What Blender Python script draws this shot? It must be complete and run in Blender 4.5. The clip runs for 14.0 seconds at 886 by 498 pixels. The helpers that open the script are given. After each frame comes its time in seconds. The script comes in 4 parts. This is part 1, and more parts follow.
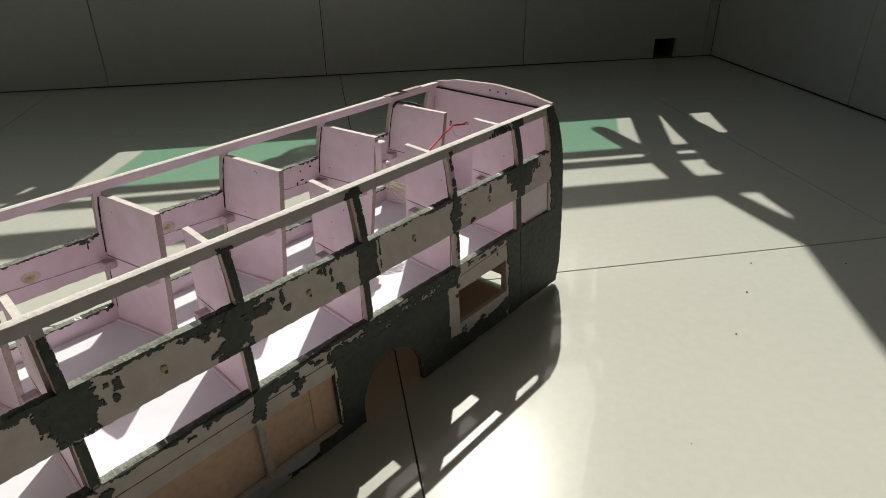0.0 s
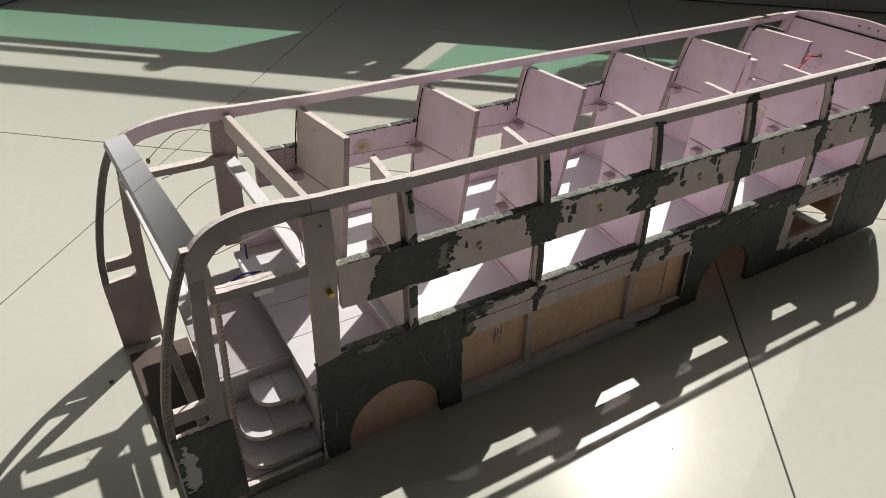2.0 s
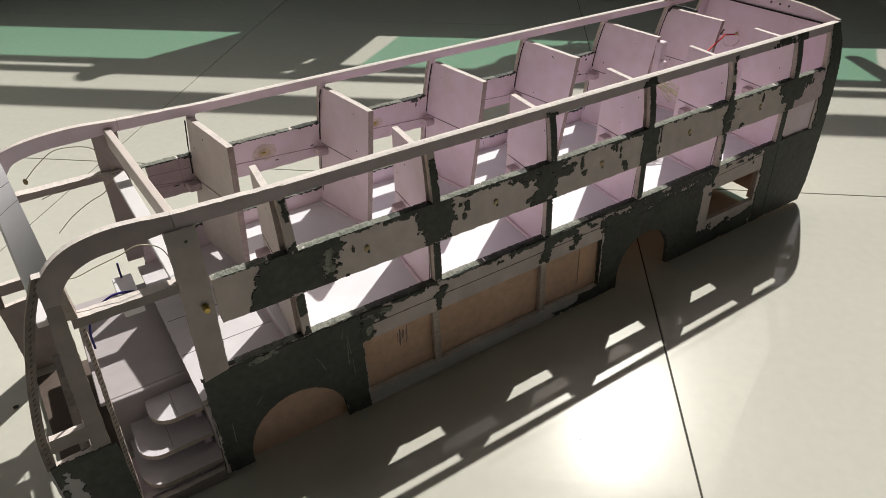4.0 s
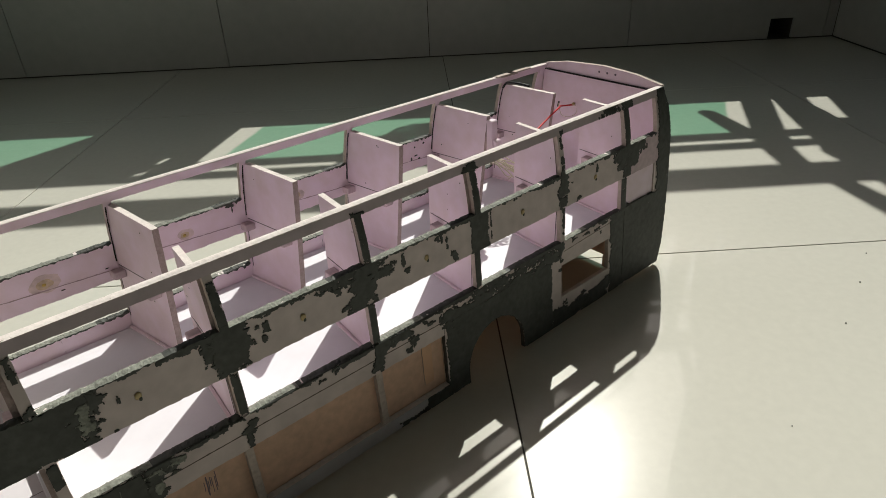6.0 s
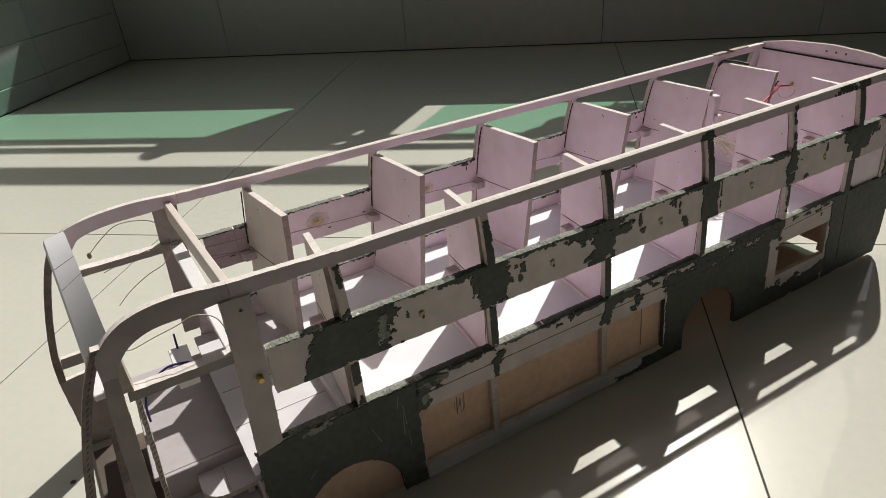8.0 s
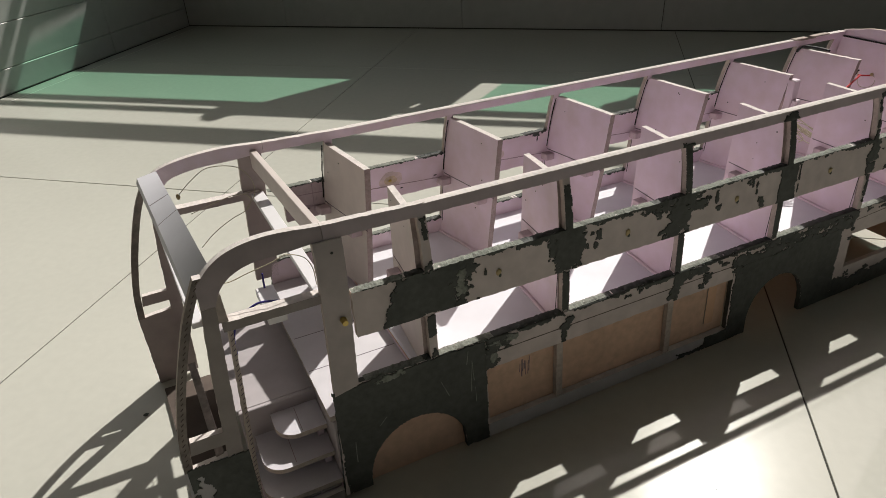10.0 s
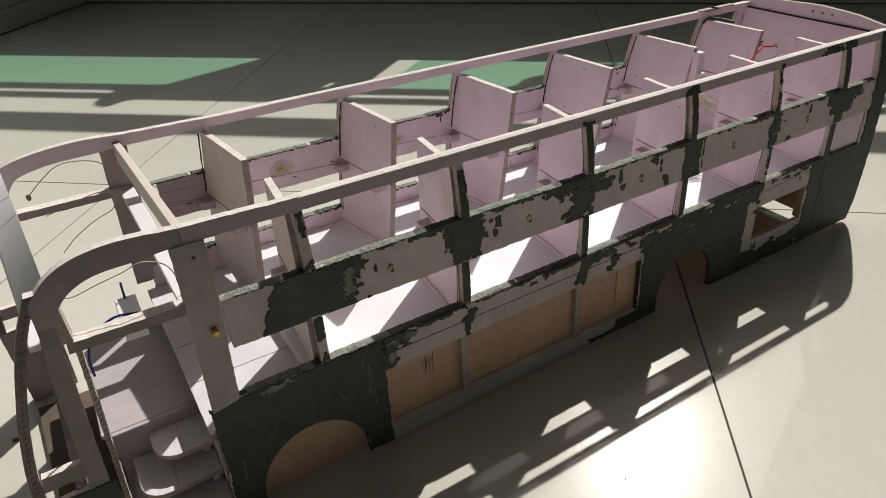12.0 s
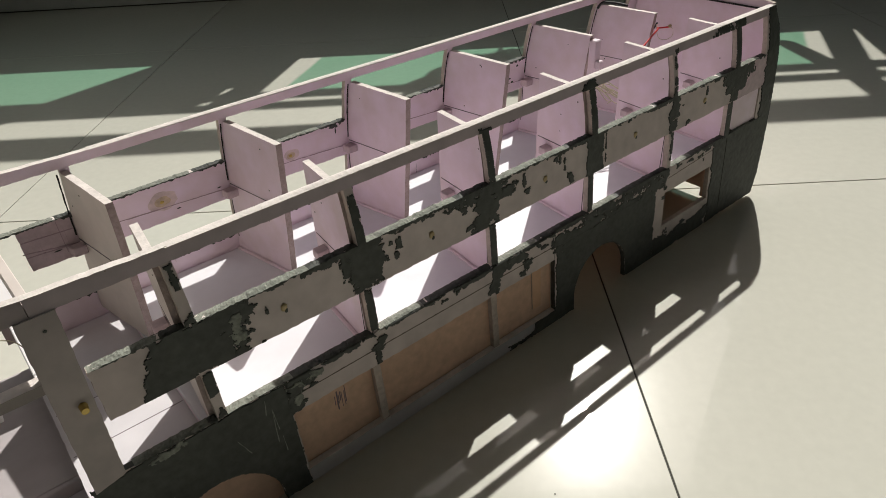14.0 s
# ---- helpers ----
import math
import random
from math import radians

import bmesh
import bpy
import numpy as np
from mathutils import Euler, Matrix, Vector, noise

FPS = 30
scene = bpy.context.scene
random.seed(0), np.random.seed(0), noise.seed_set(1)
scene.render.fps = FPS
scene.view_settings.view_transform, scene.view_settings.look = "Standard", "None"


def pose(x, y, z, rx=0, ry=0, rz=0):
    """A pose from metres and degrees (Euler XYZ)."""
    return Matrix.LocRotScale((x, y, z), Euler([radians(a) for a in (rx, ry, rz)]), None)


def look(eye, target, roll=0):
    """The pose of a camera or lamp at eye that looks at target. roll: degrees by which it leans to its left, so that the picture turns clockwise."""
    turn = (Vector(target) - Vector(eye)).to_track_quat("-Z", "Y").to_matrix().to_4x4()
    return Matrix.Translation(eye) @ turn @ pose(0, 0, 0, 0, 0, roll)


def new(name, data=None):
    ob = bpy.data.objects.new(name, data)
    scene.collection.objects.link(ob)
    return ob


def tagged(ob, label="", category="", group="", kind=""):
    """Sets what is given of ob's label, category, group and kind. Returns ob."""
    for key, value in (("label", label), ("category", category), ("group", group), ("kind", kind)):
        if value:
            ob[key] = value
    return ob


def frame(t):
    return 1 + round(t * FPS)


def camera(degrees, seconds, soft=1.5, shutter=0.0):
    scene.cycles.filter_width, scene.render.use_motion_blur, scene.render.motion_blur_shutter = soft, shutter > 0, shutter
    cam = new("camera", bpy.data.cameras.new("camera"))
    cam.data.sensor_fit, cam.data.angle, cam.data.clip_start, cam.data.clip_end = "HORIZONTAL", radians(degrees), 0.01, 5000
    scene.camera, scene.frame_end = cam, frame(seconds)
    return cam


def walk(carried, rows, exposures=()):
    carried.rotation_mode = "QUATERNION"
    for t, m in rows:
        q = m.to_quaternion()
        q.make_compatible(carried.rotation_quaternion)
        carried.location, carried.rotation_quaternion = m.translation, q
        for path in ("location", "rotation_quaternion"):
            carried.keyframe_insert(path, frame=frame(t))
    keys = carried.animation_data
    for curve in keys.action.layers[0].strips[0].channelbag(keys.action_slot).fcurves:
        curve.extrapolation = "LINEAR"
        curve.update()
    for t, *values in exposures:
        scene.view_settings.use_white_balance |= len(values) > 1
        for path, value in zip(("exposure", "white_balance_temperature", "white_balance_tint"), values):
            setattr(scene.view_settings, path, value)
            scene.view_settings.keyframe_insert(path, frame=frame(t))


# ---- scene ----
U = 0.103            # metres in one working unit: the plan below is kept in these units
ROOM = -39.08         # the room's turn about z against the model, degrees
cam = camera(69.2, 14.0, soft=0.45)
PATH = [
    (0, (-0.0143, -0.3768, 0.4513), (0.6546, 0.1958, -0.0226), -0.63),
    (0.5, (-0.1160, -0.3786, 0.4834), (0.4549, 0.2505, -0.0441), -0.19),
    (1, (-0.1732, -0.3654, 0.4866), (0.3433, 0.2885, -0.0662), 1.43),
    (1.5, (-0.2106, -0.3591, 0.4823), (0.2664, 0.3251, -0.0695), 1.41),
    (2, (-0.2474, -0.3494, 0.4586), (0.1810, 0.3537, -0.1088), 1.97),
    (2.5, (-0.2362, -0.3575, 0.4589), (0.1943, 0.3397, -0.1143), 1.04),
    (2.7, (-0.2258, -0.3674, 0.4663), (0.2005, 0.3239, -0.1171), 0.99),
    (4.8, (-0.1338, -0.3823, 0.4607), (0.3333, 0.2928, -0.1102), -2.58),
    (5, (-0.1184, -0.3806, 0.4593), (0.3736, 0.2855, -0.1013), -1.99),
    (5.5, (-0.0754, -0.3848, 0.4607), (0.4650, 0.2824, -0.0519), -1.89),
    (6, (-0.0563, -0.3879, 0.4605), (0.5085, 0.2732, -0.0334), -2.65),
    (6.5, (-0.0630, -0.3907, 0.4555), (0.4885, 0.2878, -0.0298), -2.24),
    (7, (-0.0956, -0.3883, 0.4557), (0.4037, 0.3247, -0.0364), -3.26),
    (7.5, (-0.1314, -0.3773, 0.4546), (0.3124, 0.3573, -0.0587), -4.96),
    (8, (-0.1742, -0.3701, 0.4568), (0.2342, 0.3982, -0.0360), -4.61),
    (8.5, (-0.2004, -0.3712, 0.4492), (0.1698, 0.4067, -0.0585), -2.55),
    (8.7, (-0.2001, -0.3685, 0.4503), (0.1684, 0.4116, -0.0553), -3.07),
    (10.8, (-0.2263, -0.3648, 0.4379), (0.1305, 0.4094, -0.0850), -1.98),
    (11, (-0.2249, -0.3570, 0.4372), (0.1425, 0.4028, -0.0992), -2.20),
    (11.5, (-0.2129, -0.3605, 0.4403), (0.1498, 0.4066, -0.0888), -3.10),
    (12, (-0.1666, -0.3521, 0.4337), (0.2656, 0.3690, -0.1077), -1.74),
    (12.5, (-0.1353, -0.3437, 0.4335), (0.3413, 0.3284, -0.1331), -1.26),
    (13, (-0.1212, -0.3406, 0.4327), (0.3797, 0.3136, -0.1339), -1.08),
    (13.5, (-0.1048, -0.3340, 0.4421), (0.4042, 0.3078, -0.1315), -3.24),
    (14, (-0.1212, -0.3332, 0.4405), (0.3847, 0.3184, -0.1247), -3.45),
]
walk(cam, [(t, look(eye, target, roll)) for t, eye, target, roll in PATH],
     [(0, 0, 6360, 6), (1.2, 0, 6360, 9.5), (2.7, 0, 6360, 11), (5, 0, 6360, 9.5), (6, 0, 6360, 7.5), (7, 0, 6360, 8.5), (8, 0.02, 6360, 10), (8.7, -0.05, 6360, 10.5), (11, -0.08, 6360, 11), (11.6, -0.08, 6360, 10.8), (12.5, 0, 6360, 10.3), (14, 0, 6360, 9.5)])

# ---------------------------------------------------------------- light
TO_SUN = Vector((0.735, 0.515, 1.0)).normalized()
world = bpy.data.worlds.new("sky")
scene.world = world
world.use_nodes = True
wn = world.node_tree.nodes
sky = wn.new("ShaderNodeTexSky")
sky.sky_type, sky.sun_disc = "NISHITA", False
sky.air_density, sky.dust_density, sky.ozone_density = 1.0, 3.0, 1.0
sky.sun_elevation = math.asin(TO_SUN.z)
sky.sun_rotation = math.atan2(TO_SUN.x, TO_SUN.y)
wn["Background"].inputs["Strength"].default_value = 0.099
world.node_tree.links.new(sky.outputs["Color"], wn["Background"].inputs["Color"])
sun = new("sun", bpy.data.lights.new("sun", "SUN"))
sun.data.energy, sun.data.angle, sun.data.color = 4.15, radians(0.5), (1.0, 0.957, 0.862)
sun.matrix_world = look(TO_SUN * 6, (0, 0, 0))


# ---------------------------------------------------------------- materials
def material(name, base, rough=0.6, spec=0.4, vary=0.08, grain=40.0, blotch=4.0, bump=0.05, metal=0.0, tint=None):
    """A procedural surface: base colour varied at two scales, uneven roughness and fine relief."""
    m = bpy.data.materials.new(name)
    m.use_nodes = True
    nt, p = m.node_tree, m.node_tree.nodes["Principled BSDF"]
    co = nt.nodes.new("ShaderNodeTexCoord")
    fine, wide = nt.nodes.new("ShaderNodeTexNoise"), nt.nodes.new("ShaderNodeTexNoise")
    fine.inputs["Scale"].default_value, wide.inputs["Scale"].default_value = grain, blotch
    fine.inputs["Detail"].default_value = wide.inputs["Detail"].default_value = 5
    for n in (fine, wide):
        nt.links.new(co.outputs["Object"], n.inputs["Vector"])
    add = nt.nodes.new("ShaderNodeMath")
    add.operation = "ADD"
    nt.links.new(fine.outputs["Fac"], add.inputs[0])
    nt.links.new(wide.outputs["Fac"], add.inputs[1])
    ramp = nt.nodes.new("ShaderNodeMapRange")
    ramp.inputs["From Min"].default_value, ramp.inputs["From Max"].default_value = 0.6, 1.4
    nt.links.new(add.outputs[0], ramp.inputs["Value"])
    mix = nt.nodes.new("ShaderNodeMix")
    mix.data_type = "RGBA"
    dark = tint or tuple(c * (1 - 2.2 * vary) for c in base)
    mix.inputs["A"].default_value, mix.inputs["B"].default_value = (*dark, 1), (*(min(1, c * (1 + vary)) for c in base), 1)
    nt.links.new(ramp.outputs["Result"], mix.inputs["Factor"])
    nt.links.new(mix.outputs["Result"], p.inputs["Base Color"])
    rr = nt.nodes.new("ShaderNodeMapRange")
    rr.inputs["To Min"].default_value, rr.inputs["To Max"].default_value = rough * 0.85, min(1, rough * 1.2)
    nt.links.new(wide.outputs["Fac"], rr.inputs["Value"])
    nt.links.new(rr.outputs["Result"], p.inputs["Roughness"])
    p.inputs["Specular IOR Level"].default_value, p.inputs["Metallic"].default_value = spec, metal
    if bump:
        b = nt.nodes.new("ShaderNodeBump")
        b.inputs["Strength"].default_value, b.inputs["Distance"].default_value = bump, 0.002
        nt.links.new(fine.outputs["Fac"], b.inputs["Height"])
        nt.links.new(b.outputs["Normal"], p.inputs["Normal"])
    return m


TILE = material("polished_tile", (0.60, 0.592, 0.528), rough=0.21, spec=0.10, vary=0.03, grain=90, blotch=2.5, bump=0.0)
tp = TILE.node_tree.nodes["Principled BSDF"]
tp.inputs["Coat Weight"].default_value, tp.inputs["Coat Roughness"].default_value, tp.inputs["Coat IOR"].default_value = 0.46, 0.02, 1.5
GROUT = material("grout", (0.09, 0.085, 0.076), rough=0.9, bump=0.2)
WALLTILE = material("wall_tile", (0.455, 0.46, 0.44), rough=0.3, spec=0.5, vary=0.05, grain=30, blotch=2.0, bump=0.0)
PLASTER = material("plaster", (0.60, 0.595, 0.57), rough=0.9, vary=0.06)
PINK = material("pink_foam_board", (0.845, 0.715, 0.83), rough=0.55, spec=0.3, vary=0.045, grain=60, blotch=16, bump=0.03, tint=(0.755, 0.625, 0.655))
CREAM = material("primed_board", (0.63, 0.552, 0.53), rough=0.7, spec=0.25, vary=0.10, grain=70, blotch=14, bump=0.08)
EDGE = material("cut_board_edge", (0.53, 0.455, 0.405), rough=0.8, spec=0.2, vary=0.14, grain=260, blotch=40, bump=0.35)
PUTTY = material("dark_putty", (0.075, 0.080, 0.072), rough=0.62, spec=0.35, vary=0.22, grain=160, blotch=22, bump=0.25)
CRUST = material("grey_green_filler", (0.28, 0.295, 0.255), rough=0.8, spec=0.2, vary=0.2, grain=420, blotch=90, bump=0.5, tint=(0.13, 0.135, 0.12))
BROWN = material("hardboard", (0.68, 0.46, 0.335), rough=0.65, spec=0.3, vary=0.12, grain=120, blotch=12, bump=0.1)
ARCHB = material("arch_hardboard", (0.66, 0.45, 0.335), rough=0.65, spec=0.3, vary=0.1, grain=120, blotch=12, bump=0.1)
DECK = material("lavender_deck_board", (0.79, 0.78, 0.83), rough=0.5, spec=0.3, vary=0.035, grain=50, blotch=8, bump=0.03)
RAILC = material("rail_board", (0.60, 0.515, 0.535), rough=0.65, spec=0.25, vary=0.09, grain=70, blotch=12, bump=0.08)
# front corner of the rail, darker than the long piece
RAILF = material("darker_rail_board", (0.47, 0.405, 0.41), rough=0.65, spec=0.25, vary=0.1, grain=70, blotch=12, bump=0.08)
KRAFT = material("kraft_board", (0.70, 0.45, 0.30), rough=0.7, spec=0.2, vary=0.08, grain=90, blotch=9, bump=0.1)
TREAD = material("lavender_step_board", (0.72, 0.69, 0.74), rough=0.5, spec=0.3, vary=0.05, grain=60, blotch=10, bump=0.04)
# deck board toned down to carry the weaker light at the front
FDECK = material("dimmed_front_deck_board", (0.74, 0.71, 0.745), rough=0.5, spec=0.3, vary=0.05, grain=50, blotch=8, bump=0.03)
# platform and stair wall: pale board darkened for the dim stairwell
STEPB = material("shaded_step_board", (0.51, 0.465, 0.48), rough=0.55, spec=0.3, vary=0.06, grain=60, blotch=10, bump=0.04)
FRONTC = material("grey_primed_board", (0.34, 0.30, 0.285), rough=0.7, spec=0.25, vary=0.12, grain=70, blotch=14, bump=0.08)
DOORC = material("door_post_board", (0.49, 0.435, 0.42), rough=0.7, spec=0.25, vary=0.10, grain=70, blotch=14, bump=0.08)
FRONTB = material("brown_grey_board", (0.44, 0.37, 0.355), rough=0.7, spec=0.25, vary=0.10, grain=70, blotch=14, bump=0.06)
PALE = material("grey_lavender_board", (0.50, 0.48, 0.49), rough=0.6, spec=0.3, vary=0.08, grain=60, blotch=14, bump=0.05)
LEDGE = material("pink_offcut", (0.62, 0.50, 0.53), rough=0.7, spec=0.2, vary=0.12, grain=150, blotch=20, bump=0.2)
WHITE = material("white_board", (0.80, 0.78, 0.80), rough=0.5, spec=0.3, vary=0.03, grain=60, blotch=9, bump=0.03)
STEEL = material("painted_steel", (0.35, 0.35, 0.34), rough=0.45, spec=0.5, vary=0.08)
# near-black stands in for the shade inside the drain hole and board joints
DARKHOLE = material("hollow_dark", (0.03, 0.03, 0.028), rough=0.95, vary=0.2)
RED = material("red_cable", (0.55, 0.02, 0.02), rough=0.4, vary=0.05)
BLUE = material("blue_cable", (0.03, 0.02, 0.20), rough=0.4, vary=0.05)
BLACK = material("black_cable", (0.015, 0.015, 0.017), rough=0.45, vary=0.05)
PALEWIRE = material("bare_wire", (0.52, 0.47, 0.34), rough=0.4, vary=0.1)
BRASS = material("brass_pin", (0.62, 0.46, 0.14), rough=0.45, metal=0.6, vary=0.15)
GLUE = material("amber_glue", (0.52, 0.40, 0.20), rough=0.35, spec=0.5, vary=0.2)
RIB = material("corrugated_cut", (0.29, 0.25, 0.225), rough=0.85, spec=0.2, vary=0.2, grain=200, blotch=30, bump=0.3)
# cut edges coloured by facing: sunlit pale on top, brown and shaded upright
LITEDGE = material("sunlit_cut_edge", (0.80, 0.735, 0.70), rough=0.8, spec=0.2, vary=0.1, grain=260, blotch=60, bump=0.3)
PARTEDGE = material("shaded_brown_edge", (0.45, 0.365, 0.345), rough=0.8, spec=0.2, vary=0.12, grain=420, blotch=170, bump=0.4)
AGED = material("yellowed_board", (0.72, 0.64, 0.60), rough=0.6, spec=0.3, vary=0.06, grain=60, blotch=9, bump=0.03)
FAINT = material("faint_pencil", (0.42, 0.32, 0.35), rough=0.8, vary=0.1)
STAIN = material("glue_stain", (0.73, 0.60, 0.585), rough=0.45, spec=0.4, vary=0.15, grain=200, blotch=60, bump=0.1)
AMBER = material("amber_stain", (0.66, 0.52, 0.36), rough=0.35, spec=0.5, vary=0.2, grain=200, blotch=60, bump=0.1)
GROOVE = material("dirty_groove", (0.13, 0.10, 0.085), rough=0.9, vary=0.2)
PENCIL = material("pencil_line", (0.20, 0.16, 0.19), rough=0.8, vary=0.1)

GREENGLASS = bpy.data.materials.new("green_glass")
GREENGLASS.use_nodes = True
gt = GREENGLASS.node_tree.nodes.new("ShaderNodeBsdfTransparent")
gt.inputs["Color"].default_value = (0.56, 0.79, 0.69, 1)
GREENGLASS.node_tree.links.new(gt.outputs[0], GREENGLASS.node_tree.nodes["Material Output"].inputs["Surface"])


# ---------------------------------------------------------------- building helpers
def part(name, bm, mats, parent=None, label=""):
    """Links a bmesh, given in working units, as one mesh object under a thing or a part."""
    bmesh.ops.scale(bm, vec=(U, U, U), verts=bm.verts)
    bmesh.ops.recalc_face_normals(bm, faces=bm.faces)
    me = bpy.data.meshes.new(name)
    bm.to_mesh(me)
    bm.free()
    for m in mats if isinstance(mats, (list, tuple)) else [mats]:
        me.materials.append(m)
    ob = new(name, me)
    if parent is not None:
        ob.parent = parent
    return tagged(ob, label)


def thing(name, label, category, group="", kind="", m=None):
    ob = new(name)
    ob.empty_display_size = 0.02
    if m is not None:
        ob.matrix_world = m
    return tagged(ob, label, category, group, kind)


def box(bm, a, b, bevel=0.0):
    """A box between two corners, added to bm."""
    made = bmesh.ops.create_cube(bm, size=1)["verts"]
    a, b = Vector(a), Vector(b)
    for v in made:
        v.co = Vector(((a[i] + b[i]) / 2 + v.co[i] * (b[i] - a[i])) for i in range(3))
    if bevel:
        edges = list({e for v in made for e in v.link_edges})
        bmesh.ops.bevel(bm, geom=edges, offset=bevel, segments=1, affect="EDGES")
    return bm


def slab(a, b, bevel=0.006):
    return box(bmesh.new(), a, b, bevel)


def ragged(points, step=0.035, jitter=0.002):
    """The outline with its edges cut up and slightly uneven, as a knife leaves them."""
    out = []
    n = len(points)
    for i in range(n):
        p, q = Vector(points[i]), Vector(points[(i + 1) % n])
        k = max(1, int((q - p).length / step))
        side = Vector((-(q - p).y, (q - p).x)).normalized() if (q - p).length else Vector((0, 0))
        for j in range(k):
            r = p.lerp(q, j / k)
            out.append(r + side * (random.uniform(-jitter, jitter) if j else 0))
    return out


def side_y(z):
    """How far the bus's side leans in at height z."""
    return -0.1 + 0.07 * (z - 0.06) + 0.22 * max(0, z - 1.75) ** 2


MIRROR = 2.04


def far_lean(z, x=2.0):
    """How far the posts of the far side stand forward of the near ones, more so at their feet."""
    return -0.078 + 0.009 * x - 0.042 * (2.23 - z)


def side_board(name, outline, t0, t1, far, parent, mats, label="", jitter=0.0022, dx=None):
    """A board in the bus's side, from its outline in (x, z); t0, t1: depth of its outer and inner face."""
    bm = bmesh.new()
    pts = ragged(outline, jitter=jitter)
    face = bm.faces.new([bm.verts.new((p.x, t0, p.y)) for p in pts])
    made = bmesh.ops.extrude_face_region(bm, geom=[face])["geom"]
    for v in made:
        if isinstance(v, bmesh.types.BMVert):
            v.co.y = t1
    for z in (1.8, 1.95, 2.1, 2.2, 2.3):
        bmesh.ops.bisect_plane(bm, geom=bm.verts[:] + bm.edges[:] + bm.faces[:], plane_co=(0, 0, z), plane_no=(0, 0, 1))
    bmesh.ops.recalc_face_normals(bm, faces=bm.faces)
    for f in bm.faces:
        # upward cut edges get the paler, sunlit colour
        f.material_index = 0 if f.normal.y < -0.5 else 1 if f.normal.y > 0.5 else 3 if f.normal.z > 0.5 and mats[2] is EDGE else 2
    for v in bm.verts:
        v.co.y += side_y(v.co.z)
        if far:
            v.co.y = MIRROR - v.co.y
        if dx:
            v.co.x += dx(v.co.z)
    return part(name, bm, [*mats, LITEDGE] if mats[2] is EDGE else mats, parent, label)


def board(name, outline, axis, a, b, parent, mats, label="", jitter=0.002, lace=False):
    """A flat board: its outline in the two other axes, from a to b along the axis ('x' or 'z')."""
    bm = bmesh.new()
    pts = ragged(outline, jitter=jitter)
    put = (lambda p, t: (t, p.x, p.y)) if axis == "x" else (lambda p, t: (p.x, p.y, t))
    face = bm.faces.new([bm.verts.new(put(p, a)) for p in pts])
    made = bmesh.ops.extrude_face_region(bm, geom=[face])["geom"]
    for v in made:
        if isinstance(v, bmesh.types.BMVert):
            v.co["xyz".index(axis)] = b
    for z in (1.1, 1.3, 1.5, 1.7, 1.9, 2.1) if lace else ():          # so that the board can be twisted
        bmesh.ops.bisect_plane(bm, geom=bm.verts[:] + bm.edges[:] + bm.faces[:], plane_co=(0, 0, z), plane_no=(0, 0, 1))
    for y in (0.2, 0.4, 0.6, 1.3, 1.5, 1.7, 1.9) if lace else ():
        bmesh.ops.bisect_plane(bm, geom=bm.verts[:] + bm.edges[:] + bm.faces[:], plane_co=(0, y, 0), plane_no=(0, 1, 0))
    bmesh.ops.recalc_face_normals(bm, faces=bm.faces)
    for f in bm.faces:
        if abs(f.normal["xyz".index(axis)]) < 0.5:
            # sunlit tone on upward edges, where one is given
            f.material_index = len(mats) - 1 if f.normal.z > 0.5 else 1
    return part(name, bm, mats, parent, label)


def smooth_path(points, steps=8):
    """Catmull-Rom through the points."""
    p = [Vector(q) for q in points]
    p = [p[0] * 2 - p[1], *p, p[-1] * 2 - p[-2]]
    out = []
    for i in range(1, len(p) - 2):
        for k in range(steps):
            t = k / steps
            out.append(0.5 * (2 * p[i] + (p[i + 1] - p[i - 1]) * t + (2 * p[i - 1] - 5 * p[i] + 4 * p[i + 1] - p[i + 2]) * t**2
                              + (3 * p[i] - p[i - 1] - 3 * p[i + 1] + p[i + 2]) * t**3))
    return out + [p[-2]]


def bend(points, steps=5):
    """A smooth line through points in a plane."""
    return [(v.x, v.y) for v in smooth_path([(x, y, 0) for x, y in points], steps)]


def tube(points, radius, sides=6, steps=8):
    """A round wire through the points."""
    bm, rings = bmesh.new(), []
    line = smooth_path(points, steps)
    for i, c in enumerate(line):
        d = (line[min(i + 1, len(line) - 1)] - line[max(i - 1, 0)]).normalized()
        u = d.cross(Vector((0.3, 0.2, 1))).normalized()
        w = d.cross(u)
        rings.append([bm.verts.new(c + (u * math.cos(a) + w * math.sin(a)) * radius) for a in (2 * math.pi * k / sides for k in range(sides))])
    for r, s in zip(rings, rings[1:]):
        for k in range(sides):
            bm.faces.new((r[k], r[(k + 1) % sides], s[(k + 1) % sides], s[k]))
    bm.faces.new(rings[0][::-1]), bm.faces.new(rings[-1])
    for f in bm.faces:
        f.smooth = True
    return bm


# ---------------------------------------------------------------- room
TURN = pose(0, 0, 0, 0, 0, ROOM)
LEFT, RIGHT, BACK, FRONT, CEIL = -13.17, 14.48, 16.2, -24.0, 27.5
SILL = 6.63
floor = tagged(part("floor", slab((LEFT - 1, FRONT - 1, -0.6), (RIGHT + 1, BACK + 1, -0.012), 0), GROUT), "floor of large cream polished tiles with fine dark joints", "floor", "", "structure")
floor.matrix_world = TURN
ceiling = tagged(part("ceiling", slab((LEFT - 1, FRONT - 1, CEIL), (RIGHT + 1, BACK + 2.5, CEIL + 0.8), 0), PLASTER), "plain plastered ceiling of the veranda", "ceiling", "", "structure")
ceiling.matrix_world = TURN


def room_wall(name, label, boxes, mat):
    bm = bmesh.new()
    for a, b in boxes:
        box(bm, a, b)
    ob = tagged(part(name, bm, mat), label, "wall", "", "structure")
    ob.matrix_world = TURN
    return ob


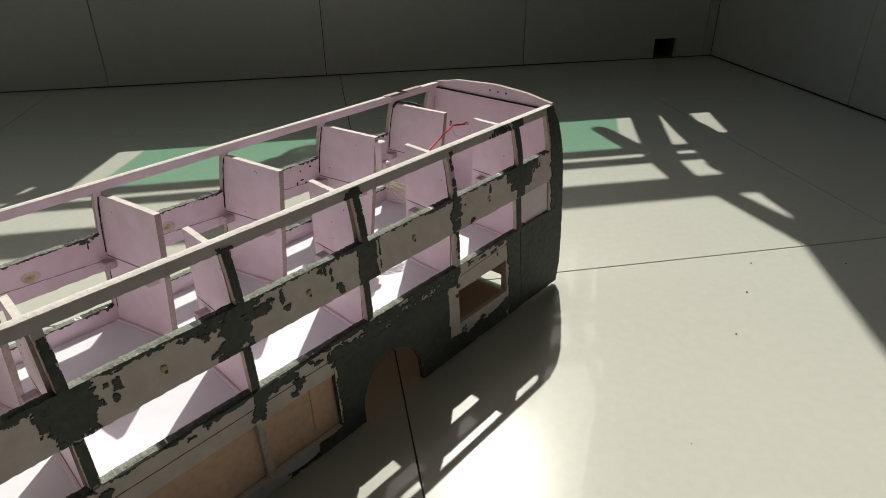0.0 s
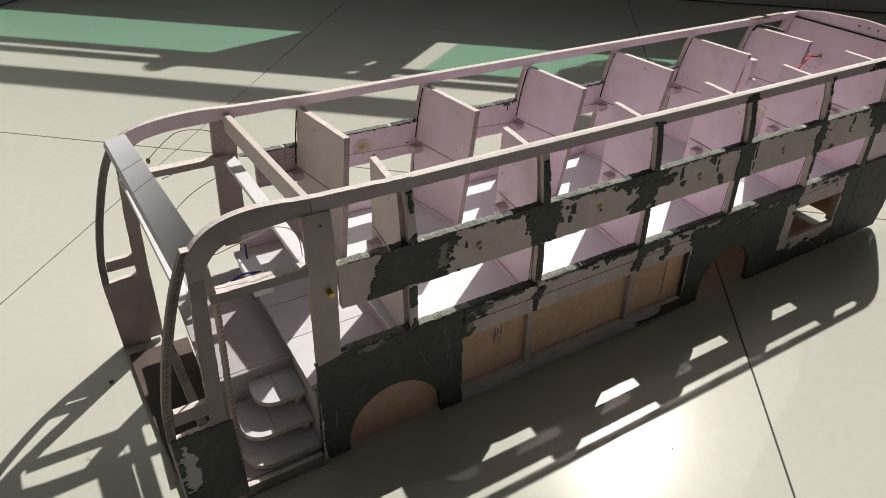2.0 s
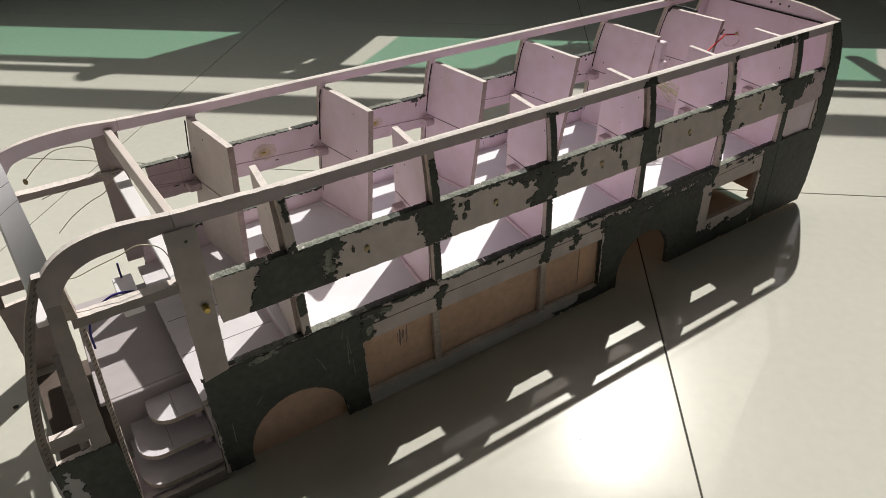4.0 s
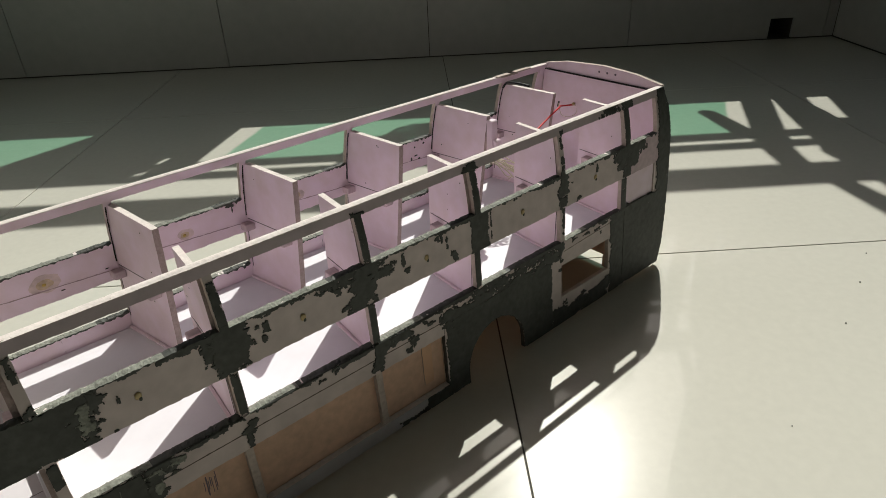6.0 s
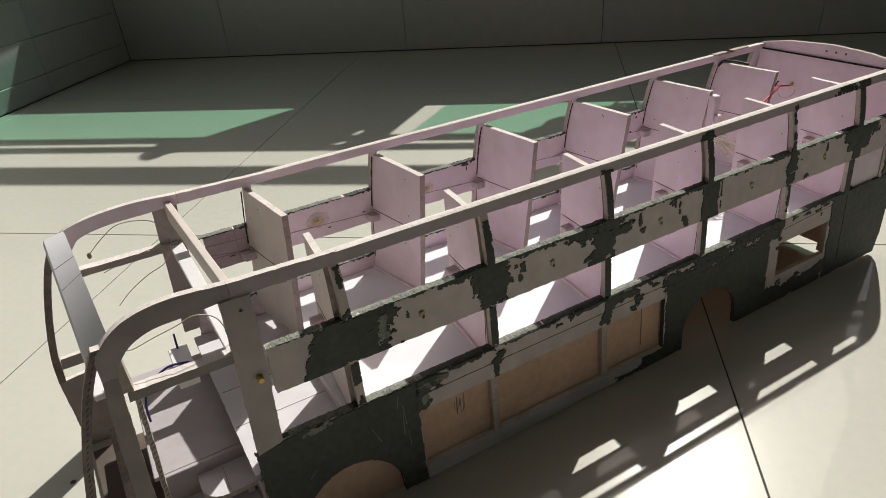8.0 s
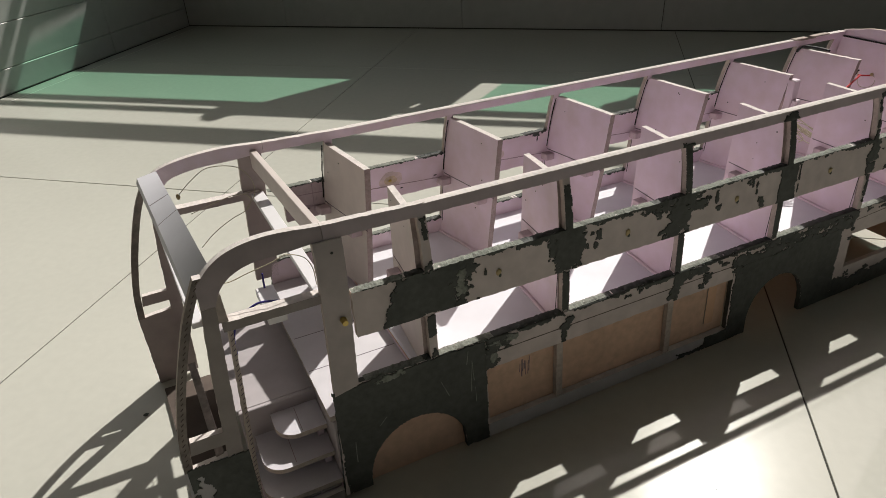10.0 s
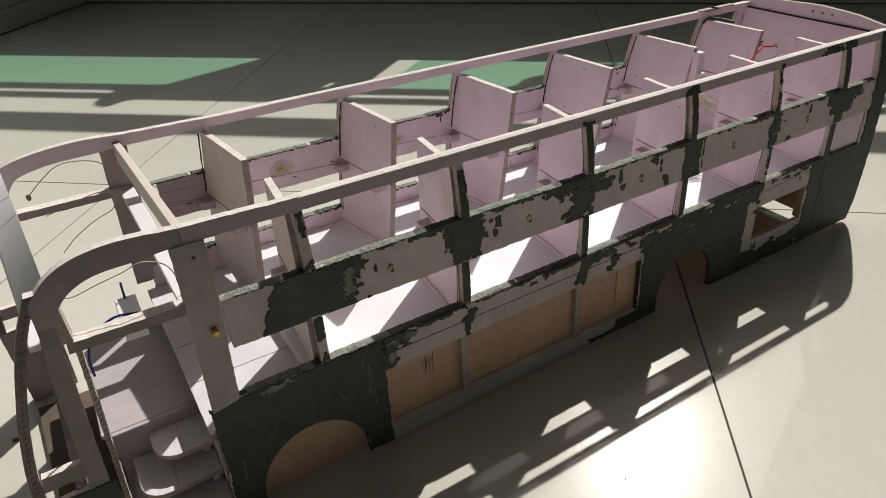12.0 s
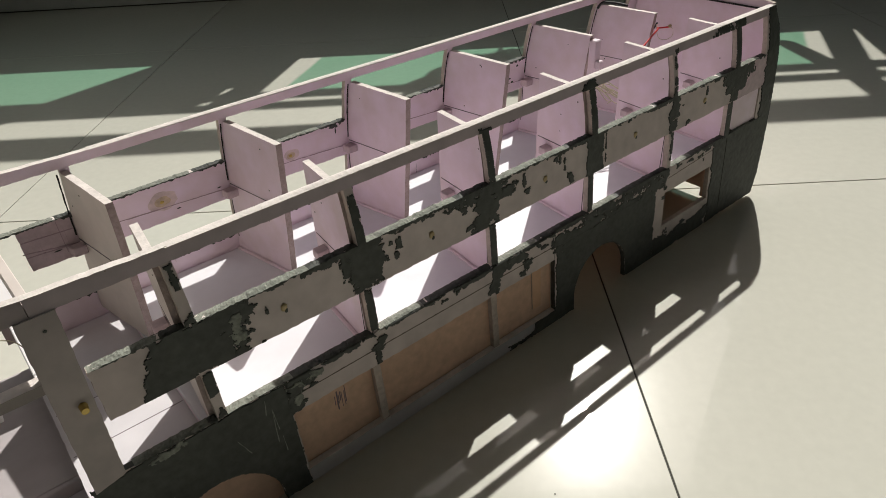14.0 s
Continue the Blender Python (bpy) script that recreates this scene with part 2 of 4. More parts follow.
HX0, HX1, HZ = 12.48, 13.2, 0.60
wall_back = room_wall("wall_back", "low parapet wall clad in pale grey tiles with a small drain hole", [((LEFT - 1, BACK + 0.1, -0.3), (HX0, BACK + 1.2, SILL)), ((HX1, BACK + 0.1, -0.3), (RIGHT + 1, BACK + 1.2, SILL)),
                      ((HX0, BACK + 0.1, HZ), (HX1, BACK + 1.2, SILL)), ((13.0, BACK + 0.16, SILL), (RIGHT + 1, BACK + 1.2, CEIL)), ((LEFT - 1, BACK + 0.1, 26.6), (13.0, BACK + 1.2, CEIL))], GROUT)
wall_left = room_wall("wall_left", "side wall clad in pale grey tiles", [((LEFT - 1.2, FRONT, -0.3), (LEFT - 0.1, BACK + 0.1, CEIL))], PLASTER)
wall_right = room_wall("wall_right", "side wall clad in pale grey tiles", [((RIGHT + 0.1, FRONT, -0.3), (RIGHT + 1.2, BACK + 0.1, CEIL))], GROUT)
wall_front = room_wall("wall_front", "plain plastered wall closing the veranda", [((LEFT - 1.2, FRONT - 1.1, -0.3), (RIGHT + 1.2, FRONT, CEIL))], PLASTER)
# dark sheet behind the opening gives the hole its shaded depth
drain = room_wall("drain_hole", "dark square drain hole at the foot of the wall", [((HX0 - 0.1, BACK + 1.21, -0.2), (HX1 + 0.1, BACK + 1.3, HZ + 0.1))], DARKHOLE)


def cuts(lo, hi, first, pitch):
    """The joints between lo and hi, with both ends."""
    k = math.ceil((lo - first) / pitch - 1e-6)
    out = [lo]
    while first + k * pitch < hi - 0.05:
        if first + k * pitch > lo + 0.05:
            out.append(first + k * pitch)
        k += 1
    return out + [hi]


JOINT, YJOINT, WJOINT = 0.008, 0.009, 0.012
fx, fy = cuts(LEFT, RIGHT, 2.695, 7.72), cuts(FRONT, BACK, 4.12, 7.45)
for x0, x1 in zip(fx, fx[1:]):
    for y0, y1 in zip(fy, fy[1:]):
        part("tile", slab((x0 + JOINT, y0 + YJOINT, -0.06), (x1 - JOINT, y1 - YJOINT, 0.0), 0.004), TILE, floor)

wx = cuts(LEFT, RIGHT, 2.31, 5.93)
for x0, x1 in zip(wx, wx[1:]):
    bm = bmesh.new()
    pieces = [(x0, x1, 0.0, SILL)] if x1 < HX0 else [(x0, HX0, 0.0, SILL), (HX1, x1, 0.0, SILL), (HX0, HX1, HZ, SILL)]
    if x0 > HX1:
        pieces = [(x0, x1, 0.0, SILL)]
    for i, (a, b, c, d) in enumerate(pieces):
        box(bm, (a + (WJOINT if a == x0 else 0), BACK, c + (0.03 if c == 0 else 0)), (b - (WJOINT if b == x1 else 0), BACK + 0.1, d), 0)
    part("tile", bm, WALLTILE, wall_back)
for wall, x, into, wy in ((wall_left, LEFT, -0.1, cuts(FRONT, BACK, 6.4, 5.93)), (wall_right, RIGHT, 0.1, cuts(FRONT, BACK, 10.2, 5.93))):
    for y0, y1 in zip(wy, wy[1:]):
        for z0, z1 in ((0.03, 0.6), (0.6, 1.58), (1.58, 2.56), (2.56, 3.54), (3.54, 11.8), (11.8, 23.6)) if wall is wall_left else ((0.03, 11.8), (11.8, 23.6)):
            a, b = sorted((x, x + into))
            part("tile", slab((a, y0 + WJOINT / 3, z0), (b, y1 - WJOINT / 3, z1 - WJOINT), 0.01), WALLTILE, wall)

# ---------------------------------------------------------------- railing over the parapet
RAIL_Y = BACK + 0.1
SUN_IN_ROOM = TURN.to_3x3().inverted() @ TO_SUN


def on_rail(x, y):
    """The spot in the railing's plane whose shadow falls on the floor at (x, y)."""
    k = (RAIL_Y - y) / SUN_IN_ROOM.y
    return x + k * SUN_IN_ROOM.x, k * SUN_IN_ROOM.z


def panel(name, spots, mat=STEEL, d=0.05, label=""):
    """A flat member of the railing, from the corners of its shadow."""
    bm = bmesh.new()
    f = bm.faces.new([bm.verts.new((x, RAIL_Y - d, max(z, SILL))) for x, z in (on_rail(*p) for p in spots)])
    for v in bmesh.ops.extrude_face_region(bm, geom=[f])["geom"]:
        if isinstance(v, bmesh.types.BMVert):
            v.co.y += 2 * d
    return part(name, bm, mat, railing, label)


def rail(y0, y1):
    z0, z1 = on_rail(0, y1)[1], on_rail(0, y0)[1]
    return part("rail", slab((LEFT, RAIL_Y - 0.06, z0), (13.0, RAIL_Y + 0.06, z1), 0), STEEL, railing)


railing = thing("balustrade", "steel balustrade with green glass panes on the parapet", "railing", m=TURN)
panel("glass_pane", [(-13.4, 10.9), (-5.1, 10.9), (-5.17, 10.3), (-6.77, 8.4), (-13.4, 8.4)], GREENGLASS, 0.02, "green glass pane")
panel("glass_pane", [(-1.40, 10.9), (8.85, 10.9), (7.9, 8.4), (-2.05, 8.4)], GREENGLASS, 0.02, "green glass pane")
rail(8.22, 8.5), rail(7.71, 7.96), rail(6.06, 6.84)
# unseen opaque blocker, added to keep sun and green tint off the left wall
panel("post", [(-15.5, 10.9), (-13.45, 10.9), (-13.45, 8.4), (-15.5, 8.4)])
panel("post", [(-5.0, 10.9), (-1.90, 10.9), (-2.6, 7.75), (-3.40, 7.75), (-3.42, 7.84), (-3.23, 8.10), (-3.22, 8.36), (-2.97, 8.87), (-3.10, 8.89), (-3.27, 8.5), (-3.28, 8.21), (-3.50, 8.07), (-3.52, 7.85), (-3.42, 7.75), (-6.7, 7.74), (-6.92, 7.60), (-7.02, 7.36), (-7.16, 7.25), (-7.38, 7.33), (-7.50, 7.54), (-7.38, 7.80), (-7.33, 7.95), (-7.55, 8.22), (-7.3, 8.36), (-6.6, 8.5)], label="broad end post")
panel("post", [(9.2, 10.9), (9.88, 10.9), (9.08, 8.58), (9.02, 8.33), (8.76, 7.64), (8.6, 6.4), (8.0, 6.4), (8.12, 6.87), (8.2, 8.0), (8.47, 8.7)])
panel("post", [(10.03, 10.9), (10.66, 10.9), (10.40, 9.9), (10.46, 9.45), (10.43, 9.05), (11.0, 8.9), (10.2, 6.4), (9.3, 6.4), (9.21, 6.85), (9.13, 7.3), (9.28, 7.7), (9.28, 7.86), (9.39, 8.39), (9.57, 9.35), (9.67, 9.83), (9.80, 10.44)])
panel("brace", [(8.5, 6.1), (8.92, 6.1), (9.16, 5.0), (9.6, 4.4), (9.3, 3.2), (8.77, 4.11)])
panel("brace", [(7.86, 9.86), (8.03, 9.96), (8.21, 9.88), (8.31, 9.53), (8.46, 8.66), (8.10, 8.28), (8.01, 8.51), (7.93, 9.23)])
panel("jamb", [(9.3, 6.1), (12.2, 6.1), (9.5, -4.0), (6.35, -4.0), (7.96, 1.73), (8.77, 4.11), (9.2, 4.6)])
# unseen leafy heap behind the glass, shaped to cast a rounded floor shadow
shadow_shrub = thing("shadow_shrub", "unseen leafy heap behind the green glass, added to shade the floor", "plant", m=TURN)
CLUMPS = ((0.80, 8.25, 0.50, 0.62), (1.25, 8.75, 0.55, 0.75), (1.9, 9.15, 0.75, 0.95), (2.65, 9.4, 0.85, 0.98), (3.5, 9.3, 1.0, 1.05), (4.5, 9.1, 1.0, 1.0))
for sx, sy in ((1.9, 9.1), (3.5, 9.3)):
    x, z = on_rail(sx, sy - 0.3)
    part("stem", tube([(x, RAIL_Y + 0.3, SILL), (x + 0.05, RAIL_Y + 0.3, (SILL + z) / 2), (x, RAIL_Y + 0.3, z + 0.1)], 0.05), BROWN, shadow_shrub)
bm = bmesh.new()
for cx, cy, rx, ry in CLUMPS:
    for _ in range(1500):
        a, r, deep = random.uniform(0, 2 * math.pi), math.sqrt(random.random()), random.uniform(0.12, 0.48)
        x, z = on_rail(cx + rx * r * math.cos(a), cy + ry * r * math.sin(a) - deep)
        c = Vector((x, RAIL_Y + deep, max(z, SILL + 0.08)))
        u = Vector((random.uniform(-1, 1), random.uniform(-1, 1), random.uniform(-1, 1))).normalized()
        w = u.orthogonal().normalized()
        bm.faces.new([bm.verts.new(c + u * p + w * q) for p, q in ((-0.09, 0), (0, 0.05), (0.09, 0), (0, -0.05))])
part("leaves", bm, material("leaf", (0.05, 0.10, 0.03), rough=0.5), shadow_shrub)

# ---------------------------------------------------------------- the model bus
bus = thing("model_bus", "unfinished handmade bus model of pink foam board, dark putty patches", "model bus")
OUT = [CREAM, PINK, EDGE]
POSTS = [-0.61, 0.62, 1.86, 3.10, 4.34, 5.48]
REAR = 6.25


BULGE = [(0.05, 0.01), (0.3, 0.09), (0.7, 0.128), (1.08, 0.142), (1.4, 0.145), (1.7, 0.137), (2.1, 0.085), (2.235, 0.035), (2.4, 0.01)]


def rear_x(z):
    """Where the bowed rear edge stands at height z."""
    for (z0, b0), (z1, b1) in zip(BULGE, BULGE[1:]):
        if z <= z1:
            return REAR + b0 + (b1 - b0) * max(0, z - z0) / (z1 - z0)
    return REAR


UPPER = [-0.576, 0.646, 1.888, 3.135, 4.355, 5.50]     # the near side's posts, in the upper and the lower row
LOWER = [-0.588, 0.627, 1.856, 3.085, 4.343, 5.445]


def half(x):
    """Half the width of a window post."""
    return 0.044 if x > 5 else 0.034


def arch(cx, cz, rx, rz, z0, n=14):
    """Points over a wheel arch, from its front foot to its rear foot."""
    return [(cx - rx, z0)] + [(cx - rx * math.cos(math.pi * k / n), cz + rz * math.sin(math.pi * k / n)) for k in range(n + 1)] + [(cx + rx, z0)]


Z0, ZS, ZC, ZW, ZB, ZU, ZR, ZT = 0.05, 0.19, 0.77, 1.08, 1.46, 1.83, 2.235, 2.318
for far in (False, True):
    up = 0.004 if far else 0.0
    fw = 0.16 if far else 0.0          # the far side reaches further forward
    # roof rail, rising a little behind the windscreen and falling to the front corner
    over = bend([(-2.12 - fw, 2.15 + up * 0.5), (-2.00 - fw, 2.262 + up), (-1.85 - fw / 2, 2.328 + up), (-1.62, 2.355 + up), (-1.282, 2.334 + up)])
    under = bend([(-1.282, ZR), (-1.36, ZR), (-1.55, 2.222), (-1.76 - fw / 2, 2.212), (-1.90 - fw, 2.165), (-1.985 - fw, 2.09), (-2.03 - fw, 2.0)])
    side_board("rail_corner", over + under + [(-2.12 - fw, 2.0)], 0, 0.055, far, bus, [RAILF, PINK, EDGE])
    side_board("roof_rail", [(-1.28, 2.334 + up), (-0.6, ZT + up), (REAR, ZT + up / 2), (REAR, ZR), (-1.28, ZR)], 0, 0.055, far, bus, [RAILC, PINK, EDGE])
    # front pillar, door header, door pillar
    side_board("front_pillar", [(x - fw, z) for x, z in ((-2.12, 1.998), (-2.03, 1.998), (-2.062, 1.5), (-2.095, 0.9), (-2.12, 0.2), (-2.13, Z0), (-2.25, Z0), (-2.205, 0.85), (-2.168, 1.5))], 0, 0.06, far, bus, [FRONTC, FRONTB, EDGE])
    side_board("door_header", [(-2.02 - fw, 1.81), (-1.37, 1.812), (-1.37, 1.875), (-2.015 - fw, 1.875)], 0.002, 0.09, far, bus, [FRONTC, FRONTB, EDGE])
    side_board("door_pillar", [(-1.55, 0.9), (-1.33, 0.9), (-1.30, ZR), (-1.50, ZR)] if far else [(-1.40, 1.03), (-1.215, 1.07), (-1.16, ZR), (-1.36, ZR)], -0.012, 0.05, far, bus, [DOORC, FRONTB, EDGE])
    # curved front rib and quarter panel
    rib = bend([(x - fw, z) for x, z in ((-2.12, 2.2), (-2.25, 1.93), (-2.38, 1.52), (-2.47, 1.12), (-2.5, 0.82))])
    side_board("windscreen_rib", rib + [(x + 0.058, z) for x, z in rib[::-1]], 0, 0.06, far, bus, [RIB, RIB, EDGE], jitter=0.0012)
    side_board("quarter_bar", [(x - fw, z) for x, z in ((-2.43, 0.95), (-2.19, 0.95), (-2.185, 1.06), (-2.41, 1.06))], 0.0, 0.05, far, bus, [FRONTC, FRONTB, EDGE])
    side_board("quarter_panel", [(x - fw, z) for x, z in ((-2.5, 0.82), (-2.20, 0.85), (-2.25, 0.0 if far else Z0), (-2.50, 0.0 if far else Z0))], 0, 0.05, far, bus, [PALE, FRONTB, EDGE])
    # window posts
    for up_x, low_x in zip(POSTS if far else UPPER, POSTS if far else LOWER):
        for x, z0, z1 in ((up_x, ZU, ZR), (low_x, ZW, ZB)):
            w = half(x)
            side_board("window_post", [(x - w, z0), (x + w, z0), (x + w, z1), (x - w, z1)], 0, 0.05, far, bus, OUT, dx=(lambda z, x=x: far_lean(z, x)) if far else None)
    # bands between the window rows, one board a bay
    xs = ([-1.165, POSTS[0]] if far else [-1.165]) + POSTS[1:] + [REAR]
    for a, b in zip(xs, xs[1:]):
        side_board("band_panel", [(a + 0.002, ZB), (b - 0.002, ZB), (b - 0.002, ZU), (a + 0.002, ZU)], 0, 0.05, far, bus, [LEDGE, PINK, EDGE] if b == REAR else [CREAM, LEDGE, EDGE] if b < 0 else OUT, jitter=0.004)
    # belt, sill rail, compartment posts and fenders
    side_board("belt_panel", [(-0.14, ZC), (2.6, ZC), (2.6, ZW), (-0.14, ZW)], 0, 0.05, far, bus, OUT, jitter=0.004)
    side_board("belt_strip", [(-0.13, 0.935), (2.59, 0.935), (2.59, 1.07), (-0.13, 1.07)], -0.014, -0.001, far, bus, OUT)
    side_board("sill_rail", [(-0.14, Z0), (2.6, Z0), (2.6, ZS), (-0.14, ZS)], 0, 0.06, far, bus, [PALE, PINK, EDGE])
    for x in (0.585, 1.83):
        side_board("compartment_post", [(x - 0.032, ZS), (x + 0.032, ZS), (x + 0.032, ZC), (x - 0.032, ZC)], 0.01, 0.06, far, bus, [EDGE, PINK, EDGE])
    side_board("front_fender", [(-1.45, Z0)] + arch(-0.79, 0.12, 0.43, 0.45, Z0)[0:] + [(-0.14, Z0), (-0.14, ZW), (-1.215, ZW), (-1.40, 1.03)], 0, 0.05, far, bus, [CREAM, PINK, PUTTY], jitter=0.004)
    side_board("rear_fender", [(2.6, Z0)] + arch(3.28, 0.18, 0.41, 0.44, Z0) + [(4.32, Z0), (4.32, ZW), (2.6, ZW)], 0, 0.05, far, bus, [CREAM, PINK, PUTTY], jitter=0.004)
    side_board("hatch_sill", [(4.32, Z0), (5.18, Z0), (5.18, 0.39), (4.32, 0.39)], 0, 0.05, far, bus, OUT)
    side_board("hatch_head", [(4.32, 0.79), (5.18, 0.79), (5.18, ZW), (4.32, ZW)], 0, 0.05, far, bus, OUT)
    side_board("rear_quarter", [(5.18, Z0), *((rear_x(z), z) for z in (Z0, 0.3, 0.5, 0.7, 0.9, ZW)), (5.18, ZW)], 0, 0.05, far, bus, OUT)
    side_board("rear_post", [(6.07, ZW), *((rear_x(z), z) for z in (ZW, 1.25, 1.4, 1.55, 1.7, 1.9, 2.1, ZR)), (6.09, ZR)], 0.004, 0.054, far, bus, OUT)

side_board("hardboard_lining", [(-0.138, 0.10), (2.6, 0.10), (2.6, 0.90), (-0.138, 0.90)], 0.064, 0.085, False, bus, [BROWN, KRAFT, KRAFT], "bare brown hardboard", jitter=0)

side_board("wheel_housing", [(-1.37, 0.05), (-0.20, 0.05), (-0.20, 0.68), (-1.37, 0.68)], 0.056, 0.075, False, bus, [ARCHB, KRAFT, KRAFT], "bare brown hardboard", jitter=0)

# deck, its hardboard underside
DZ = 0.915           # top of the deck
deck_y0, deck_y1 = side_y(1.0) + 0.055, MIRROR - side_y(1.0) - 0.055
part("deck", slab((-0.69, deck_y0, DZ - 0.05), (REAR - 0.03, deck_y1, DZ)), DECK, bus, "pale pink deck board")
part("deck_underside", slab((-0.685, deck_y0, DZ - 0.075), (REAR - 0.03, deck_y1, DZ - 0.052), 0), KRAFT, bus, "brown hardboard underside")
FD = 0.81            # the lower deck behind the entrance
fy0, fy1 = side_y(FD) + 0.055, MIRROR - side_y(FD) - 0.055
board("front_deck", [(-1.455, fy0), (-0.645, fy0), (-0.645, fy1), (-1.49, fy1)], "z", FD - 0.05, FD, bus, [FDECK, EDGE], "pale lavender deck board")
part("deck_riser", slab((-0.69, fy0, FD + 0.001), (-0.645, fy1, DZ - 0.077)), PINK, bus)
for y in (0.58, 1.06):
    part("pencil_line", slab((-1.45, y, FD - 0.001), (-0.70, y + 0.006, FD + 0.0015), 0), PENCIL, bus)
side_board("hatch_panel", [(4.324, 0.392), (5.176, 0.392), (5.176, 0.788), (4.324, 0.788)], 0.006, 0.046, True, bus, [CREAM, BROWN, EDGE])
side_board("window_filling", [(5.60, 1.084), (6.072, 1.084), (6.072, 1.456), (5.495, 1.456), (5.495, 1.16)], 0.018, 0.05, False, bus, [PINK, PINK, EDGE], "pink board let into the window")
side_board("offcut", [(2.345, 0.30), (2.455, 0.30), (2.465, 0.768), (2.35, 0.768)], 0.052, 0.063, False, bus, [KRAFT, KRAFT, EDGE], "narrow strip of brown hardboard")
board("cross_panel", [(0.0, 0.12), (MIRROR - 0.0, 0.12), (MIRROR - 0.0, 0.83), (0.0, 0.83)], "x", 5.82, 5.85, bus, [BROWN, KRAFT], "bare brown hardboard")
board("hatch_reveal", [(-0.045, 0.39), (0.012, 0.39), (0.012, 0.80), (-0.045, 0.80)], "x", 5.185, 5.215, bus, [BROWN, EDGE], "bare brown hardboard")

# partitions of the sleeping bays
def partition(x, far, parent):
    """A partition between two bays: it stands askew, its inner end further back than its outer one."""
    y_in, y_foot, top = (1.135, 1.29, 2.205) if far else (0.70, 0.72, 2.225)

    def shift(y, z):
        k = min(1, max(0, (y - 2.0) / (1.135 - 2.0))) if far else min(1, max(0, (y - 0.02) / 0.67))
        outer = -0.036 + 0.009 * x - 0.062 * (2.22 - z) - 0.014 if far else 0.0
        return outer + ((0.068 if far else 0.062) - outer) * k

    def askew(ob):
        for v in ob.data.vertices:
            v.co.x += shift(v.co.y / U, v.co.z / U) * U
        return ob

    edge = [(side_y(z) + 0.0515, z) for z in (DZ, 1.3, 1.6, 1.85, 2.0, 2.1, 2.18)] + [(side_y(top) + 0.056, top)]
    if far:
        edge = [(MIRROR - y, z) for y, z in edge]
    ob = askew(board("partition", edge + [(y_in, top), (y_foot, DZ)], "x", x - 0.026, x + 0.026, parent, [AGED if x < 0 else PINK, PARTEDGE, LITEDGE], lace=True))
    wall = (MIRROR - side_y(1.6) - 0.06) if far else side_y(1.6) + 0.06
    lo, hi = sorted((y_in + (0.055 if far else -0.01), wall))
    askew(part("seam", slab((x - 0.0285, lo, 1.60 if far else 1.612), (x - 0.0255, hi, 1.609 if far else 1.621), 0), PENCIL, ob))
    for k, y in enumerate((wall - 0.07, y_in + 0.2) if far else (0.53,)):
        z = 1.555 if far else 1.54
        block = box(bmesh.new(), (x - 0.13, y - 0.048, z - 0.038), (x - 0.027, y + 0.048, z + 0.034), 0.007)
        askew(part("ledge_block", block, LEDGE, ob))
    lo, hi = (1.33, 1.88) if far else (0.12, 0.64)
    for _ in range(3):
        y, z, w = random.uniform(lo, hi), random.choice((random.uniform(2.05, 2.17), random.uniform(1.3, 2.0))), random.uniform(0.004, 0.008)
        askew(part("putty_fleck", box(bmesh.new(), (x - 0.0285, y - w, z - w * 0.8), (x - 0.0255, y + w * 0.8, z + w), 0.001), PUTTY, ob))
    if far:
        side_board("joint_gap", [(x - 0.037, 1.64), (x - 0.0265, 1.64), (x - 0.0265, 2.19), (x - 0.037, 2.19)], 0.048, 0.056, True, ob, [DARKHOLE] * 3, jitter=0.0025, dx=lambda z: shift(2.0, z))
    if x > 0:
        foot = (y_foot + 0.01, MIRROR - side_y(1.0) - 0.065) if far else (side_y(1.0) + 0.065, y_foot - 0.01)
        askew(part("joint_gap", slab((x - 0.0285, foot[0], DZ), (x - 0.0262, foot[1], DZ + 0.009), 0), DARKHOLE, ob))
        askew(part("partition_foot", slab((x - 0.058, foot[0], DZ - 0.001), (x - 0.0295, foot[1], DZ + 0.022), 0.004), PINK, ob))
        wall = (MIRROR - side_y(1.3) - 0.061) if far else side_y(1.3) + 0.061
        askew(part("joint_gap", slab((x - 0.029, wall - 0.003, 1.05), (x - 0.0258, wall + 0.003, 1.56), 0), DARKHOLE, ob))
    return ob


for x in (-0.665, 0.605, 1.865, 3.085, 4.33, 5.47):
    for far in (False, True):
        partition(-0.63 if x < 0 and not far else x, far, bus)

# rear end: inner panel, arched top, curved outer skin
ra, rb = side_y(1.0) + 0.06, side_y(2.2) + 0.06
board("rear_panel", [(ra, 0.70), (MIRROR - ra, 0.70), (MIRROR - rb, 2.25), (rb, 2.25)], "x", REAR - 0.02, REAR + 0.03, bus, [PINK, EDGE])
for y0, y1, z0, z1 in ((ra, 0.26, 0.06, 0.698), (1.68, MIRROR - ra, 0.06, 0.698)):
    board("rear_panel", [(y0, z0), (y1, z0), (y1, z1), (y0, z1)], "x", REAR - 0.02, REAR + 0.03, bus, [BROWN, EDGE])
top = [(side_y(2.3) + 0.02, 2.25), (MIRROR - side_y(2.3) - 0.02, 2.25), (MIRROR - side_y(2.3) - 0.02, 2.33), (MIRROR - 0.5, 2.395), (0.97, 2.425), (0.5, 2.395), (side_y(2.3) + 0.02, 2.33)]
board("rear_roof_arch", top, "x", REAR + 0.002, REAR + 0.055, bus, [PINK, EDGE])
part("joint_gap", slab((REAR - 0.024, rb + 0.01, 2.2505), (REAR + 0.0015, MIRROR - rb - 0.01, 2.263), 0), DARKHOLE, bus)

